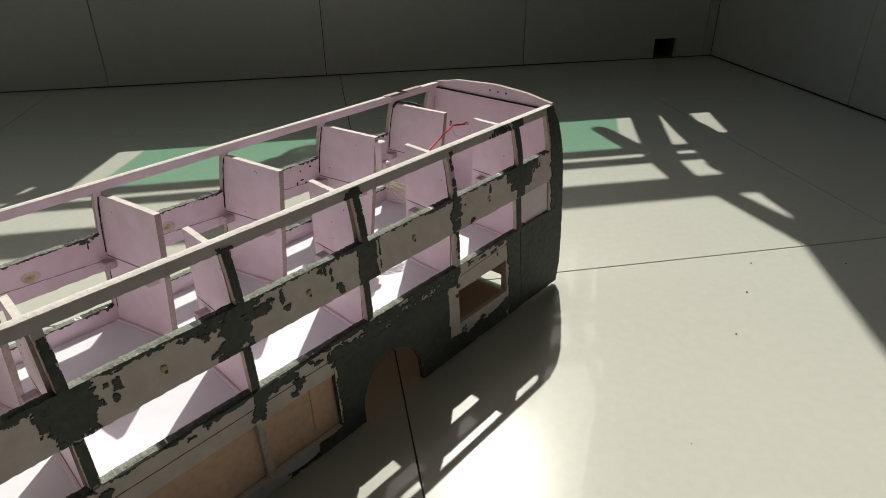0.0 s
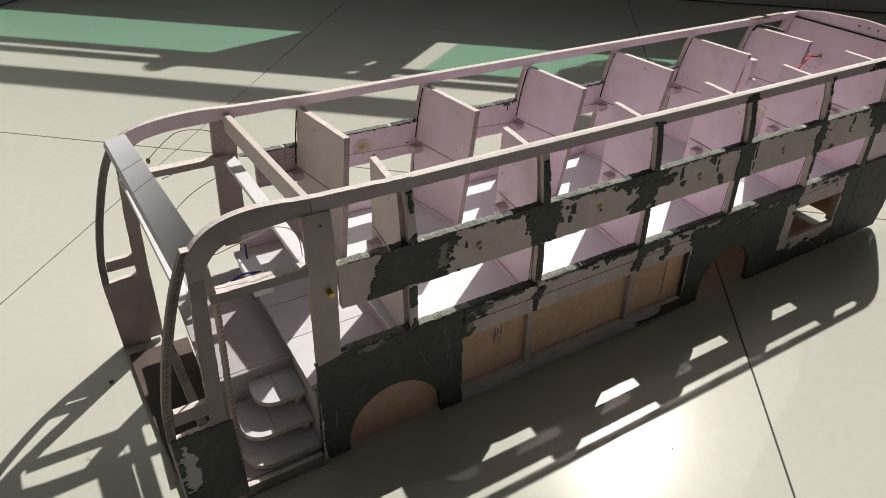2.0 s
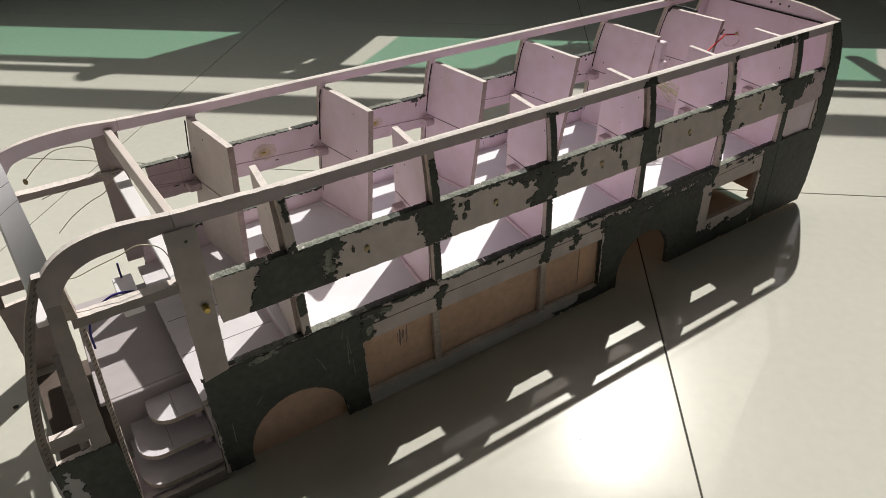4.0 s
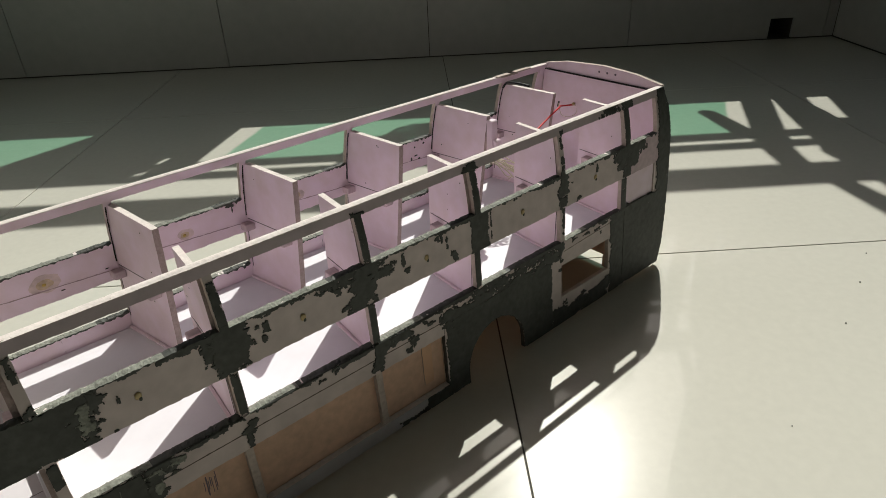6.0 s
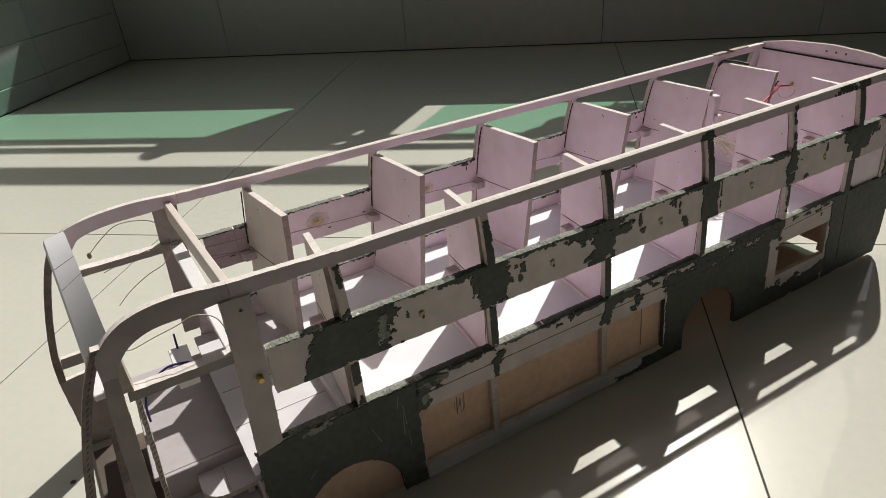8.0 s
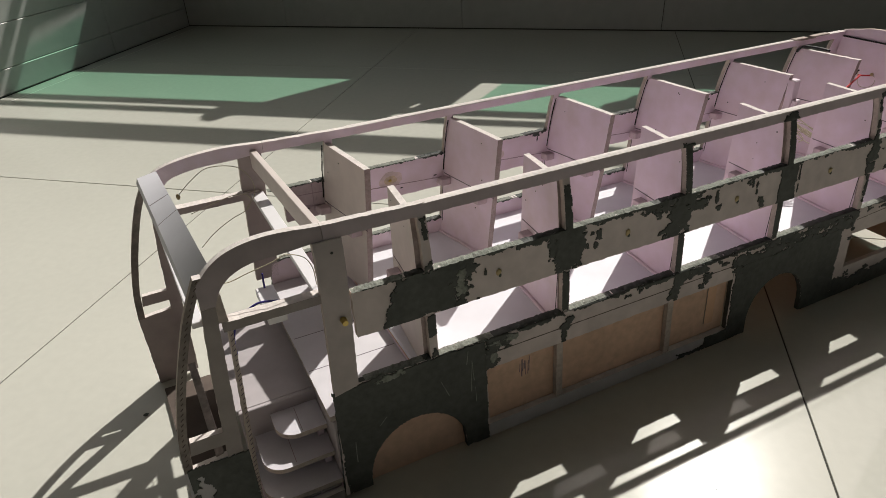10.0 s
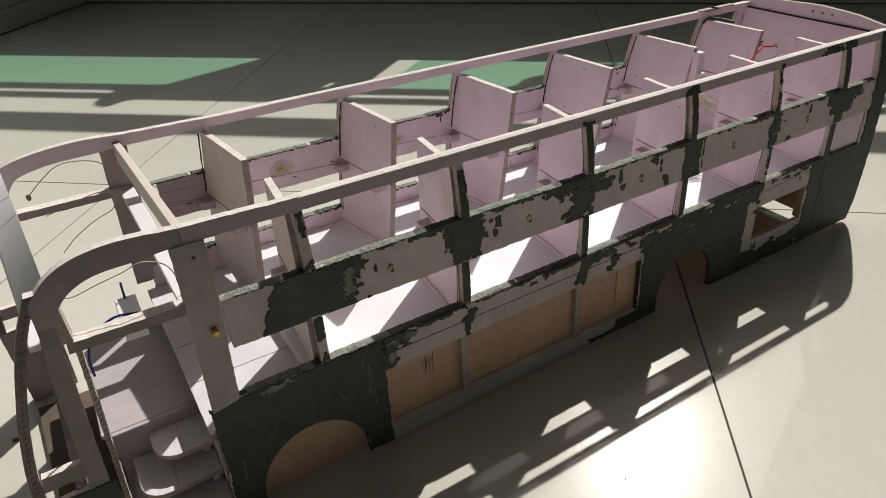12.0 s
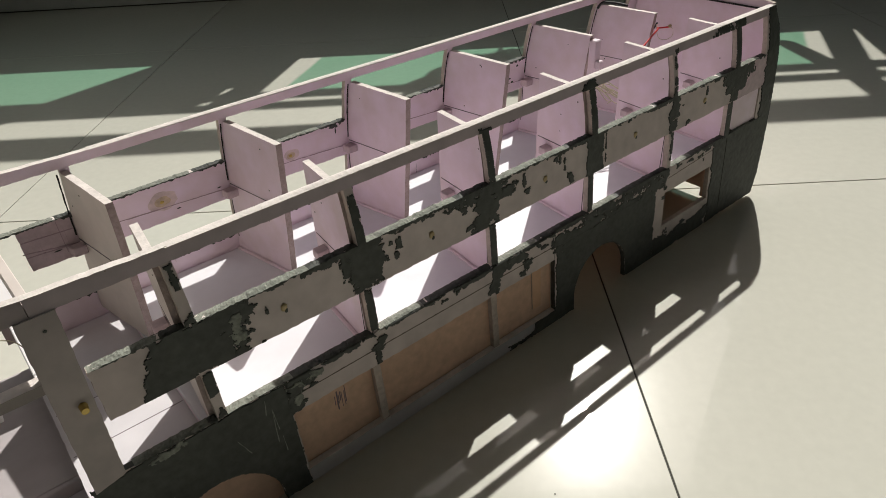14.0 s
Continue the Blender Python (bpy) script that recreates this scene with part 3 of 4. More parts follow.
# front end
def beam(name, near, far, section, mat, label=""):
    """A beam across the bus between two points (x, y, z), with its cross-section in (x, z)."""
    bm = bmesh.new()
    ends = [[bm.verts.new((p[0] + dx, p[1], p[2] + dz)) for dx, dz in section] for p in (near, far)]
    n = len(section)
    for k in range(n):
        bm.faces.new((ends[0][k], ends[0][(k + 1) % n], ends[1][(k + 1) % n], ends[1][k]))
    bm.faces.new(ends[0]), bm.faces.new(ends[1][::-1])
    bmesh.ops.bevel(bm, geom=bm.edges[:], offset=0.005, segments=1, affect="EDGES")
    return part(name, bm, mat, bus, label)


visor_n, visor_f = Vector((-2.01, side_y(2.2) + 0.065, 2.25)), Vector((-2.16, MIRROR - side_y(2.2) - 0.065, 2.262))


def visor_at(k, u, w):
    """A spot on the twisted visor: k along it from the near side, u from its rear edge to its front edge, w down into the board."""
    fall = 0.19 + (0.03 - 0.19) * k
    return visor_n.lerp(visor_f, k) + Vector((-0.155 * u - 0.35 * w, 0, -fall * u - w))


bm = bmesh.new()
corners = ((0, 0), (1, 0), (1, 0.045), (0, 0.045))
for a, b in zip(corners, corners[1:] + corners[:1]):
    strip = [[bm.verts.new(visor_at(k / 24, u, w)) for u, w in (a, b)] for k in range(25)]
    for p, q in zip(strip, strip[1:]):
        bm.faces.new((p[0], p[1], q[1], q[0])).smooth = True
for k in (0, 1):
    bm.faces.new([bm.verts.new(visor_at(k, u, w)) for u, w in corners])
part("front_visor", bm, DECK, bus, "tilted lavender visor board")
for k in (0.70, 0.52):
    bm = bmesh.new()
    top = [bm.verts.new(visor_at(kk, u, -0.0012)) for kk, u in ((k, 0.02), (k + 0.004, 0.02), (k + 0.016, 0.98), (k + 0.012, 0.98))]
    bottom = [bm.verts.new(v.co - Vector((0, 0, 0.002))) for v in top]
    bm.faces.new(top), bm.faces.new(bottom[::-1])
    for i in range(4):
        bm.faces.new((top[i], top[(i + 1) % 4], bottom[(i + 1) % 4], bottom[i]))
    part("pencil_line", bm, PENCIL, bus)
beam("windscreen_rail", (-2.17, 0.09, 1.90), (-2.27, MIRROR - 0.09, 1.90), [(-0.025, 0), (0.05, 0), (0.05, -0.045), (-0.025, -0.045)], WHITE)
beam("front_crossbar", (-2.25, -0.01, 0.85), (-2.30, 1.12, 0.85), [(-0.03, 0), (0.03, 0), (0.03, -0.11), (-0.03, -0.11)], RIB)
side_board("door_jamb", [(-1.99, 1.805), (-1.96, 1.805), (-2.06, 0.12), (-2.095, 0.12)], 0.062, 0.17, False, bus, [EDGE, EDGE, EDGE])
side_board("door_jamb", [(-2.03, 2.05), (-1.985, 2.07), (-1.975, 1.88), (-2.04, 1.88)], 0.005, 0.13, False, bus, [EDGE, EDGE, EDGE], "pale cut edge of corrugated board")
for x0, y0, z0 in ((-1.52, 0.30, 0.37), (-1.52, 0.16, 0.195), (-1.52, 0.04, 0.10)):
    part("step_support", slab((x0, y0, z0 + 0.001), (x0 + 0.055, y0 + 0.06, z0 + (0.128 if z0 > 0.3 else 0.049 if z0 < 0.15 else 0.128)), 0.004), PINK, bus)
beam("cross_beam", (-1.235, side_y(2.2) + 0.06, 2.285), (-1.345, MIRROR - side_y(2.2) - 0.06, 2.285), [(0, 0), (-0.055, 0), (-0.055, -0.17), (0, -0.17)], AGED)
beam("bulkhead_rail", (-1.28, side_y(1.83) + 0.06, 1.85), (-1.34, MIRROR - side_y(1.83) - 0.06, 1.86), [(0, 0), (-0.11, 0), (-0.11, -0.04), (0, -0.04)], WHITE)

board("bottom_board", [(-2.09, 0.07), (-2.09, 1.93), (-2.63, 1.93), (-2.575, 1.0), (-2.50, 0.07)], "z", 0.004, 0.045, bus, [GROOVE, EDGE], "dark brown bottom board under the windscreen")
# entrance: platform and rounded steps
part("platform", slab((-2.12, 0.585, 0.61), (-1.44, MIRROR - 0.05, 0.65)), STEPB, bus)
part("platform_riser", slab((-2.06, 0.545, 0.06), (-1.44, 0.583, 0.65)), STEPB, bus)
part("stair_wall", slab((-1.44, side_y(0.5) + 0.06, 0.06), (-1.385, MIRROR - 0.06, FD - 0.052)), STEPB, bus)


def step(x0, x1, y0, y1, z, r):
    """A tread with one rounded corner."""
    pts = [(x1, y1), (x0, y1), (x0, y0 + r)] + [(x0 + r - r * math.cos(a), y0 + r - r * math.sin(a)) for a in (math.pi / 2 * k / 6 for k in range(1, 7))] + [(x1, y0)]
    return board("step", pts, "z", z - 0.045, z, bus, [TREAD, EDGE])


step(-1.83, -1.445, 0.225, 0.543, 0.545, 0.17)
step(-1.985, -1.445, 0.09, 0.543, 0.37, 0.17)
step(-2.03, -1.445, -0.045, 0.543, 0.195, 0.20)
part("door_sill", slab((-2.09, -0.05, 0.05), (-1.445, 0.44, 0.10)), PINK, bus)
side_board("sill_front", [(-2.09, 0.0), (-1.46, 0.0), (-1.455, 0.115), (-1.75, 0.105), (-2.09, 0.112)], 0.002, 0.045, False, bus, [FRONTC, PINK, EDGE])
for x0, x1 in ((-2.06, -1.80), (-1.795, -1.63), (-1.62, -1.46)):
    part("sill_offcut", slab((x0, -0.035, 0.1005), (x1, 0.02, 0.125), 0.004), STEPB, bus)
for x, y0, y1, z in ((-1.64, 0.21, 0.53, 0.545), (-1.75, 0.08, 0.53, 0.37)):
    part("pencil_line", slab((x, y0 + 0.04, z - 0.001), (x + 0.005, y1 - 0.01, z + 0.0012), 0), FAINT, bus)


# ---------------------------------------------------------------- putty and filler on the near side
def fbm(x, z, seed=0.0):
    return noise.fractal(Vector((x, z, seed)), 1.0, 2.0, 4)


def bays(posts):
    return [(-1.16, posts[0] - half(0))] + [(a + half(a), b - half(b)) for a, b in zip(posts, posts[1:])] + [(posts[-1] + half(9), 6.075)]


HOLES = [(a, b, ZW, ZB) for a, b in bays(LOWER)] + [(a, b, ZU, ZR) for a, b in bays(UPPER)]
HOLES += [(-0.14, 2.6, ZS, ZC), (4.32, 5.18, 0.39, 0.79), (-2.06, -1.45, 0.0, 1.84), (-2.0, -1.36, 1.9, 2.1)]
ARCHES = [(-0.79, 0.12, 0.43, 0.45), (3.28, 0.18, 0.41, 0.44)]


def on_board(x, z):
    if ((x + 2.41) / 0.075) ** 2 + ((z - 0.5) / 0.2) ** 2 + 1.6 * fbm(x * 14, z * 14, 4) < 1:      # bare spot in front
        return False
    if z < Z0 or z > ZT or (x > rear_x(z) - 0.004) or (x < -1.44 and z > 0.85) or x < -2.48:
        return False
    if any(a < x < b and c < z < d for a, b, c, d in HOLES):
        return False
    return not any(((x - cx) / rx) ** 2 + (max(0.0, z - cz) / rz) ** 2 < 1 for cx, cz, rx, rz in ARCHES)


TAKEN = set()
CELL = 0.0075


def putty(parent, x0, x1, z0, z1, rag=0.05, freq=5.0, hole=14.0, mat=PUTTY, name="putty_patch", lift=0.007, label="", slope=0.0, over=False):
    """A thin, ragged coat over a stretch of the near side; it leaves out openings and, unless over, what is coated already.
    slope: how far its upright edges lean to the rear on their way up."""
    seed = len(TAKEN) * 0.01
    cells = set()
    for i in range(int((x0 - 0.15) / CELL), int((x1 + 0.15) / CELL)):
        for k in range(int((z0 - 0.12) / CELL), int((z1 + 0.12) / CELL)):
            if (i, k) in TAKEN and not over:
                continue
            x, z = (i + 0.5) * CELL, (k + 0.5) * CELL
            xs = x - slope * (z - (z0 + z1) / 2)
            d = max(x0 - xs, xs - x1, z0 - z, z - z1)
            if d + rag * (1.15 * fbm(x * freq * 0.8, z * freq * 1.4, seed) + 0.55 * fbm(x * 12, z * 26, seed + 3) + 0.55 * fbm(x * 36, z * 42, seed + 5)) > 0 or fbm(x * hole * 0.7, z * hole * 2.2, seed + 7) > 0.76 - 1.6 * max(-0.25, min(0, d)):
                continue
            if on_board(x, z):
                cells.add((i, k))
    TAKEN.update(cells)
    while cells:
        island, edge = set(), [cells.pop()]
        while edge:
            i, k = edge.pop()
            island.add((i, k))
            for near in ((i + 1, k), (i - 1, k), (i, k + 1), (i, k - 1), (i + 1, k + 1), (i - 1, k - 1), (i + 1, k - 1), (i - 1, k + 1)):
                if near in cells:
                    cells.discard(near)
                    edge.append(near)
        if len(island) >= (9 if len(cells) else 4):
            flake(island, mat, name, lift, parent, label)


def flake(cells, mat, name, lift, parent, label):
    """One unbroken piece of a coat, as a thin raised skin over its cells."""
    bm, at = bmesh.new(), {}

    def vert(i, k, down):
        key = (i, k, down)
        if key not in at:
            x = (i + 0.42 * fbm(i * 0.8, k * 0.8, 3)) * CELL
            z = (k + 0.42 * fbm(i * 0.8, k * 0.8, 9)) * CELL
            proud = 0.0155 if -0.135 < x < 2.595 and 0.928 < z < 1.076 else 0.0      # over the strip on the belt
            y = side_y(z) - proud - (-0.001 if down else lift * (1 + 0.3 * fbm(i * 0.15, k * 0.15)))
            at[key] = bm.verts.new((x, y, z))
        return at[key]

    for i, k in cells:
        f = bm.faces.new((vert(i, k, 0), vert(i + 1, k, 0), vert(i + 1, k + 1, 0), vert(i, k + 1, 0)))
        f.smooth = True
        for di, dk, a, b in ((-1, 0, (i, k + 1), (i, k)), (1, 0, (i + 1, k), (i + 1, k + 1)), (0, -1, (i, k), (i + 1, k)), (0, 1, (i + 1, k + 1), (i, k + 1))):
            if (i + di, k + dk) not in cells:
                bm.faces.new((vert(*a, 0), vert(*a, 1), vert(*b, 1), vert(*b, 0)))
    return part(name, bm, mat, parent, label)


# the dark patches, from the front to the rear: x, x, z, z, raggedness, slope
FRONT_PATCHES = [(-1.42, -0.15, 0.05, 1.06, 0.012, 0), (-2.5, -2.04, 0.05, 0.84, 0.02, 0), (-0.90, -0.34, 1.46, 1.83, 0.028, 0.30), (-0.34, -0.24, 1.46, 1.83, 0.075, 0.30),
                 (0.535, 0.805, 1.465, 1.83, 0.05, 0.05), (0.47, 0.54, 1.62, 1.83, 0.06, 0), (0.56, 0.70, 0.905, 1.00, 0.05, 0),
                 (0.595, 0.635, 0.745, 0.92, 0.014, 0), (-0.15, -0.03, 0.80, 1.06, 0.055, 0.3), (-0.13, 0.05, 0.99, 1.06, 0.05, 0)]
MIDDLE_PATCHES = [(1.69, 1.98, 1.46, 1.83, 0.06, 0.25), (1.93, 2.13, 1.60, 1.74, 0.06, 0.3), (1.60, 1.74, 1.72, 1.83, 0.08, 0), (1.42, 1.62, 1.76, 1.83, 0.06, 0),
                  (1.80, 1.93, 0.80, 1.07, 0.03, 0.3), (1.84, 1.89, 0.68, 0.82, 0.016, 0), (1.9, 2.22, 0.99, 1.08, 0.04, 0), (2.20, 2.29, 0.80, 0.94, 0.045, 0), (2.16, 2.2, 0.80, 0.84, 0.03, 0),
                  (2.62, 4.15, 0.05, 0.90, 0.02, 0), (2.62, 4.22, 0.88, 0.97, 0.10, 0), (2.9, 4.2, 0.99, 1.06, 0.12, 0), (3.035, 3.25, 1.46, 1.83, 0.015, 0), (2.32, 2.64, 0.05, 0.19, 0.02, 0), (1.98, 2.34, 0.05, 0.10, 0.03, 0)]
REAR_PATCHES = [(4.31, 4.42, 1.62, 1.83, 0.05, 0), (4.30, 4.42, 1.46, 1.58, 0.03, 0), (4.15, 5.2, 0.05, 0.27, 0.08, 0), (4.25, 4.36, 0.7, 1.06, 0.07, 0),
                (5.22, 6.42, 0.05, 1.075, 0.03, 0), (5.22, 5.84, 1.70, 1.83, 0.05, 0), (5.32, 5.70, 1.58, 1.72, 0.04, 0.2), (5.40, 5.57, 1.46, 1.60, 0.03, 0),
                (5.44, 5.62, 2.235, 2.30, 0.035, 0), (5.03, 5.40, 2.25, 2.30, 0.055, 0), (6.13, 6.42, 1.07, 2.4, 0.03, 0), (3.02, 3.20, 2.235, 2.275, 0.04, 0), (1.82, 1.98, 2.235, 2.265, 0.04, 0)]
for x0, x1, z0, z1, rag, slope in FRONT_PATCHES + MIDDLE_PATCHES + REAR_PATCHES:
    putty(bus, x0, x1, z0, z1, rag, slope=slope)
# the window posts, coated whole but for the first, which has one drop, and the fifth, which has a thin seam
for n, (up_x, low_x) in enumerate(zip(UPPER, LOWER)):
    w = half(up_x) + 0.004
    if n == 0:
        putty(bus, up_x - 0.016, up_x + 0.022, 2.06, 2.215, 0.012, 14, 0.01)
        putty(bus, up_x - w, up_x + w, 1.83, 1.88, 0.04)
        putty(bus, low_x - w, low_x + w, 1.27, 1.46, 0.02)
        putty(bus, low_x - 0.02, low_x + w, 1.08, 1.25, 0.035)
    elif n == 4:
        putty(bus, up_x - 0.012, up_x + 0.014, 1.83, 2.235, 0.03, 12, 0.01)
        putty(bus, low_x - 0.004, low_x + w, 1.08, 1.46, 0.03)
    else:
        putty(bus, up_x - w, up_x + w, 1.83, 2.20 if n == 1 else 2.25, 0.016)
        putty(bus, low_x - w, low_x + w, 1.08, 1.46, 0.016)
# putty smears and painted undershadow of the filler beads along bands' and sills' upper edges
for posts, z in ((UPPER, ZU), (LOWER, ZW)):
    for a, b in bays(posts)[1:-1]:
        putty(bus, a + 0.05, b, z - 0.014, z, 0.024, 9, 0.01, name="putty_undershade")
        putty(bus, a + (b - a) * 0.62, b, z - 0.034, z, 0.022, 7, 0.01, name="putty_undershade")
# pale filler scraped over the dark coat
for x0, x1, z0, z1, rag in ((-1.22, -0.84, 1.02, 1.05, 0.035), (-0.36, -0.30, 1.55, 1.76, 0.045), (0.0, 0.12, 1.0, 1.03, 0.03), (-0.16, -0.03, 1.0, 1.03, 0.05), (-0.10, -0.05, 0.82, 0.93, 0.035)):
    putty(bus, x0, x1, z0, z1, rag, 8, 0.01, mat=CRUST, name="pale_smear", lift=0.010, over=True)
# flecks: x, z, half width, half height
FLECKS = [(0.942, 1.709, 0.018, 0.04), (0.874, 1.738, 0.010, 0.014), (0.913, 1.612, 0.012, 0.022), (1.282, 1.019, 0.034, 0.014), (1.427, 1.029, 0.02, 0.013), (-0.184, 1.466, 0.012, 0.008),
          (-0.117, 1.689, 0.005, 0.03), (-0.25, 1.70, 0.006, 0.06), (2.233, 1.709, 0.012, 0.07), (2.272, 1.602, 0.022, 0.03), (2.67, 1.74, 0.012, 0.05), (2.73, 1.70, 0.01, 0.06),
          (2.816, 1.505, 0.03, 0.03), (2.80, 1.57, 0.022, 0.015), (2.62, 1.77, 0.02, 0.02)]
MORE = [(3.29, 1.66, 0.006, 0.14), (4.50, 1.70, 0.016, 0.012), (4.93, 1.735, 0.010, 0.05), (4.62, 1.50, 0.04, 0.02), (5.7, 1.66, 0.012, 0.012), (5.76, 1.72, 0.006, 0.05), (5.88, 1.72, 0.008, 0.03),
        (4.75, 1.02, 0.06, 0.012), (4.95, 1.0, 0.05, 0.018), (5.1, 1.03, 0.05, 0.015), (4.55, 1.03, 0.04, 0.012), (5.02, 0.93, 0.012, 0.02), (5.0, 1.50, 0.03, 0.006), (4.39, 2.245, 0.014, 0.02),
        (2.0, 0.98, 0.03, 0.012), (2.45, 0.99, 0.05, 0.016), (2.38, 1.03, 0.02, 0.012), (1.58, 1.70, 0.022, 0.03), (1.52, 1.745, 0.02, 0.014), (1.63, 1.54, 0.04, 0.014)]
for x, z, sx, sz in FLECKS + MORE:
    putty(bus, x - sx, x + sx, z - sz, z + sz, min(0.02, 0.8 * min(sx, sz) + 0.004), 14, 0.01, name="putty_fleck")


# filler along the cut edges of sills and bands
def crust(x0, x1, z, far, mat, depth=0.03, wide=0.055, lump=1.0, name="edge_filler"):
    """A lumpy bead along a cut edge: over its top, and hanging unevenly over both faces."""
    bm, rows = bmesh.new(), []
    n = max(4, int((x1 - x0) / 0.011))
    s = random.uniform(0, 50)
    for k in range(n + 1):
        x = x0 + (x1 - x0) * k / n
        a, b, c = (fbm(x * 30, s + j * 5, 1) for j in range(3))
        end = min(1, 6 * min(k, n - k) / n + 0.15)
        row = []
        for j, (y, up) in enumerate(((-0.009, -depth * max(0.05, 0.4 + 0.9 * b)), (-0.011, 0.002), (wide * 0.2, 0.009), (wide * 0.6, 0.010), (wide + 0.003, 0.004), (wide + 0.007, -depth * max(0.05, 0.4 + 0.9 * c)))):
            rough = 0.6 * fbm(x * 70, j * 3.1 + s, 7) + 0.8 * fbm(x * 22, j * 1.7 + s, 3)
            dz = up + (0.007 * rough * lump if 0 < j < 5 else 0) + 0.004 * a * lump
            row.append(bm.verts.new((x, y + 0.004 * lump * fbm(x * 50, j * 2.3, s), z + dz * end)))
        rows.append(row)
    for r, q in zip(rows, rows[1:]):
        for j in range(5):
            f = bm.faces.new((r[j], q[j], q[j + 1], r[j + 1]))
            f.material_index = 1 if j in (0, 4) and lump > 0.5 else 0
    for v in bm.verts:
        v.co.y += side_y(v.co.z)
        if far:
            v.co.y = MIRROR - v.co.y
    return part(name, bm, [mat, PUTTY], bus)


for far in (False, True):
    for posts, z in ((POSTS if far else LOWER, ZW), (POSTS if far else UPPER, ZU)):
        for n, (a, b) in enumerate(bays(posts)):
            if far:
                a, b = a + far_lean(z, a), b + (far_lean(z, b) if n < 6 else 0)
                if n == 0 and z == ZU:
                    a = -1.3
            share = random.uniform(0.66, 0.74) if z == ZU else (0.9, 0.42, 0.36, 0.42, 0.30, 0.36, 0.8)[n]
            mid = a + (b - a) * (0.75 if far else share)
            crust(a, mid, z, far, CRUST, 0.016)
            crust(mid, b, z, far, PUTTY, 0.034 if far else 0.042)
# burred upper edges of both roof rails, with their sunlit paleness in the colour
crust(-0.55, REAR - 0.05, ZT, False, LITEDGE, 0.008, 0.055, 0.22, "burred_edge")
crust(-0.5, REAR - 0.05, ZT + 0.004, True, LITEDGE, 0.008, 0.055, 0.22, "burred_edge")

# ---------------------------------------------------------------- small fittings of the bus
bm = bmesh.new()
bmesh.ops.create_cone(bm, cap_ends=True, segments=14, radius1=0.025, radius2=0.021, depth=0.06, matrix=Matrix.Translation((-1.25, side_y(1.65) - 0.035, 1.65)) @ pose(0, 0, 0, 90, 0, 0))
part("pin", bm, BRASS, bus, "yellow brass pin")


def drop(x, y, z, sx, sy, sz, mat, name):
    bm = bmesh.new()
    bmesh.ops.create_icosphere(bm, subdivisions=2, radius=1.0)
    for v in bm.verts:
        v.co *= 1 + 0.25 * noise.noise(v.co * 1.7 + Vector((x, y, z)))
        v.co = Vector((x + v.co.x * sx, y + v.co.y * sy, z + v.co.z * sz))
    for f in bm.faces:
        f.smooth = True
    return part(name, bm, mat, bus)


def stain(x, z, r, depth, mat):
    """A round dried blot on the inner face of the far side."""
    s = random.uniform(0, 50)
    ring = []
    for k in range(22):
        a = 2 * math.pi * k / 22
        q = r * (1 + 0.22 * fbm(math.cos(a) * 1.2, math.sin(a) * 1.2, s))
        ring.append((x + q * math.cos(a), z + 0.72 * q * math.sin(a)))
    side_board("glue_stain", ring, depth - 0.002, depth, True, bus, [mat] * 3, jitter=0)


for x in (0.0, 1.243, 2.486, 3.729, 4.9):
    z = 1.64
    drop(x, side_y(z) - 0.003, z, 0.024, 0.012, 0.032, GLUE, "glue_drop")
    drop(x + 0.008, side_y(z - 0.02) - 0.006, z - 0.025, 0.012, 0.01, 0.02, PUTTY, "glue_drop")
    zf, xf = 1.66, x * 0.985 - 0.095
    y = MIRROR - side_y(zf) - 0.0505
    big = 1.25 if x < 0.5 else 0.85
    stain(xf + 0.01, zf, 0.095 * big, 0.0506, STAIN)
    stain(xf, zf - 0.004, 0.052 * big, 0.0512, AMBER)
    drop(xf - 0.005, y - 0.003, zf - 0.006, 0.018, 0.006, 0.014, BRASS, "glue_drop")
drop(-1.245, side_y(2.15) - 0.012, 2.15, 0.011, 0.004, 0.011, PUTTY, "screw_hole")

# burrs along the top of the near roof rail
for _ in range(22):
    x = random.uniform(-1.1, 5.6)
    drop(x, side_y(ZT) + random.choice((0.002, 0.052)), ZT - 0.004, random.uniform(0.006, 0.016), 0.004, 0.009, EDGE, "burr")

# pencil lines and seams inside
for n, (a, b) in enumerate(zip([-1.16] + POSTS, POSTS + [REAR - 0.03])):
    y = 0.0505
    side_board("pencil_line", [(a - 0.02, 1.622), (b - 0.14, 1.558), (b - 0.14, 1.567), (a - 0.02, 1.630)], y, y + 0.002, True, bus, [FAINT] * 3, jitter=0.003)
    if n < 1:
        side_board("pencil_line", [(a + 0.27, ZB + 0.06), (a + 0.275, ZB + 0.06), (a + 0.275, ZU - 0.02), (a + 0.27, ZU - 0.02)], y, y + 0.002, True, bus, [FAINT] * 3, jitter=0)
for x0, x1, z0, z1 in ((-1.16, -0.72, 1.72, 1.70), (-1.16, -0.72, 1.585, 1.56), (-1.05, -1.04, 1.48, 1.80), (-0.86, -0.855, 1.5, 1.74)):
    side_board("pencil_line", [(x0, z0), (x1, z1), (x1, z1 + 0.008), (x0, z0 + 0.008)], 0.0505, 0.0525, True, bus, [FAINT] * 3, jitter=0.001)
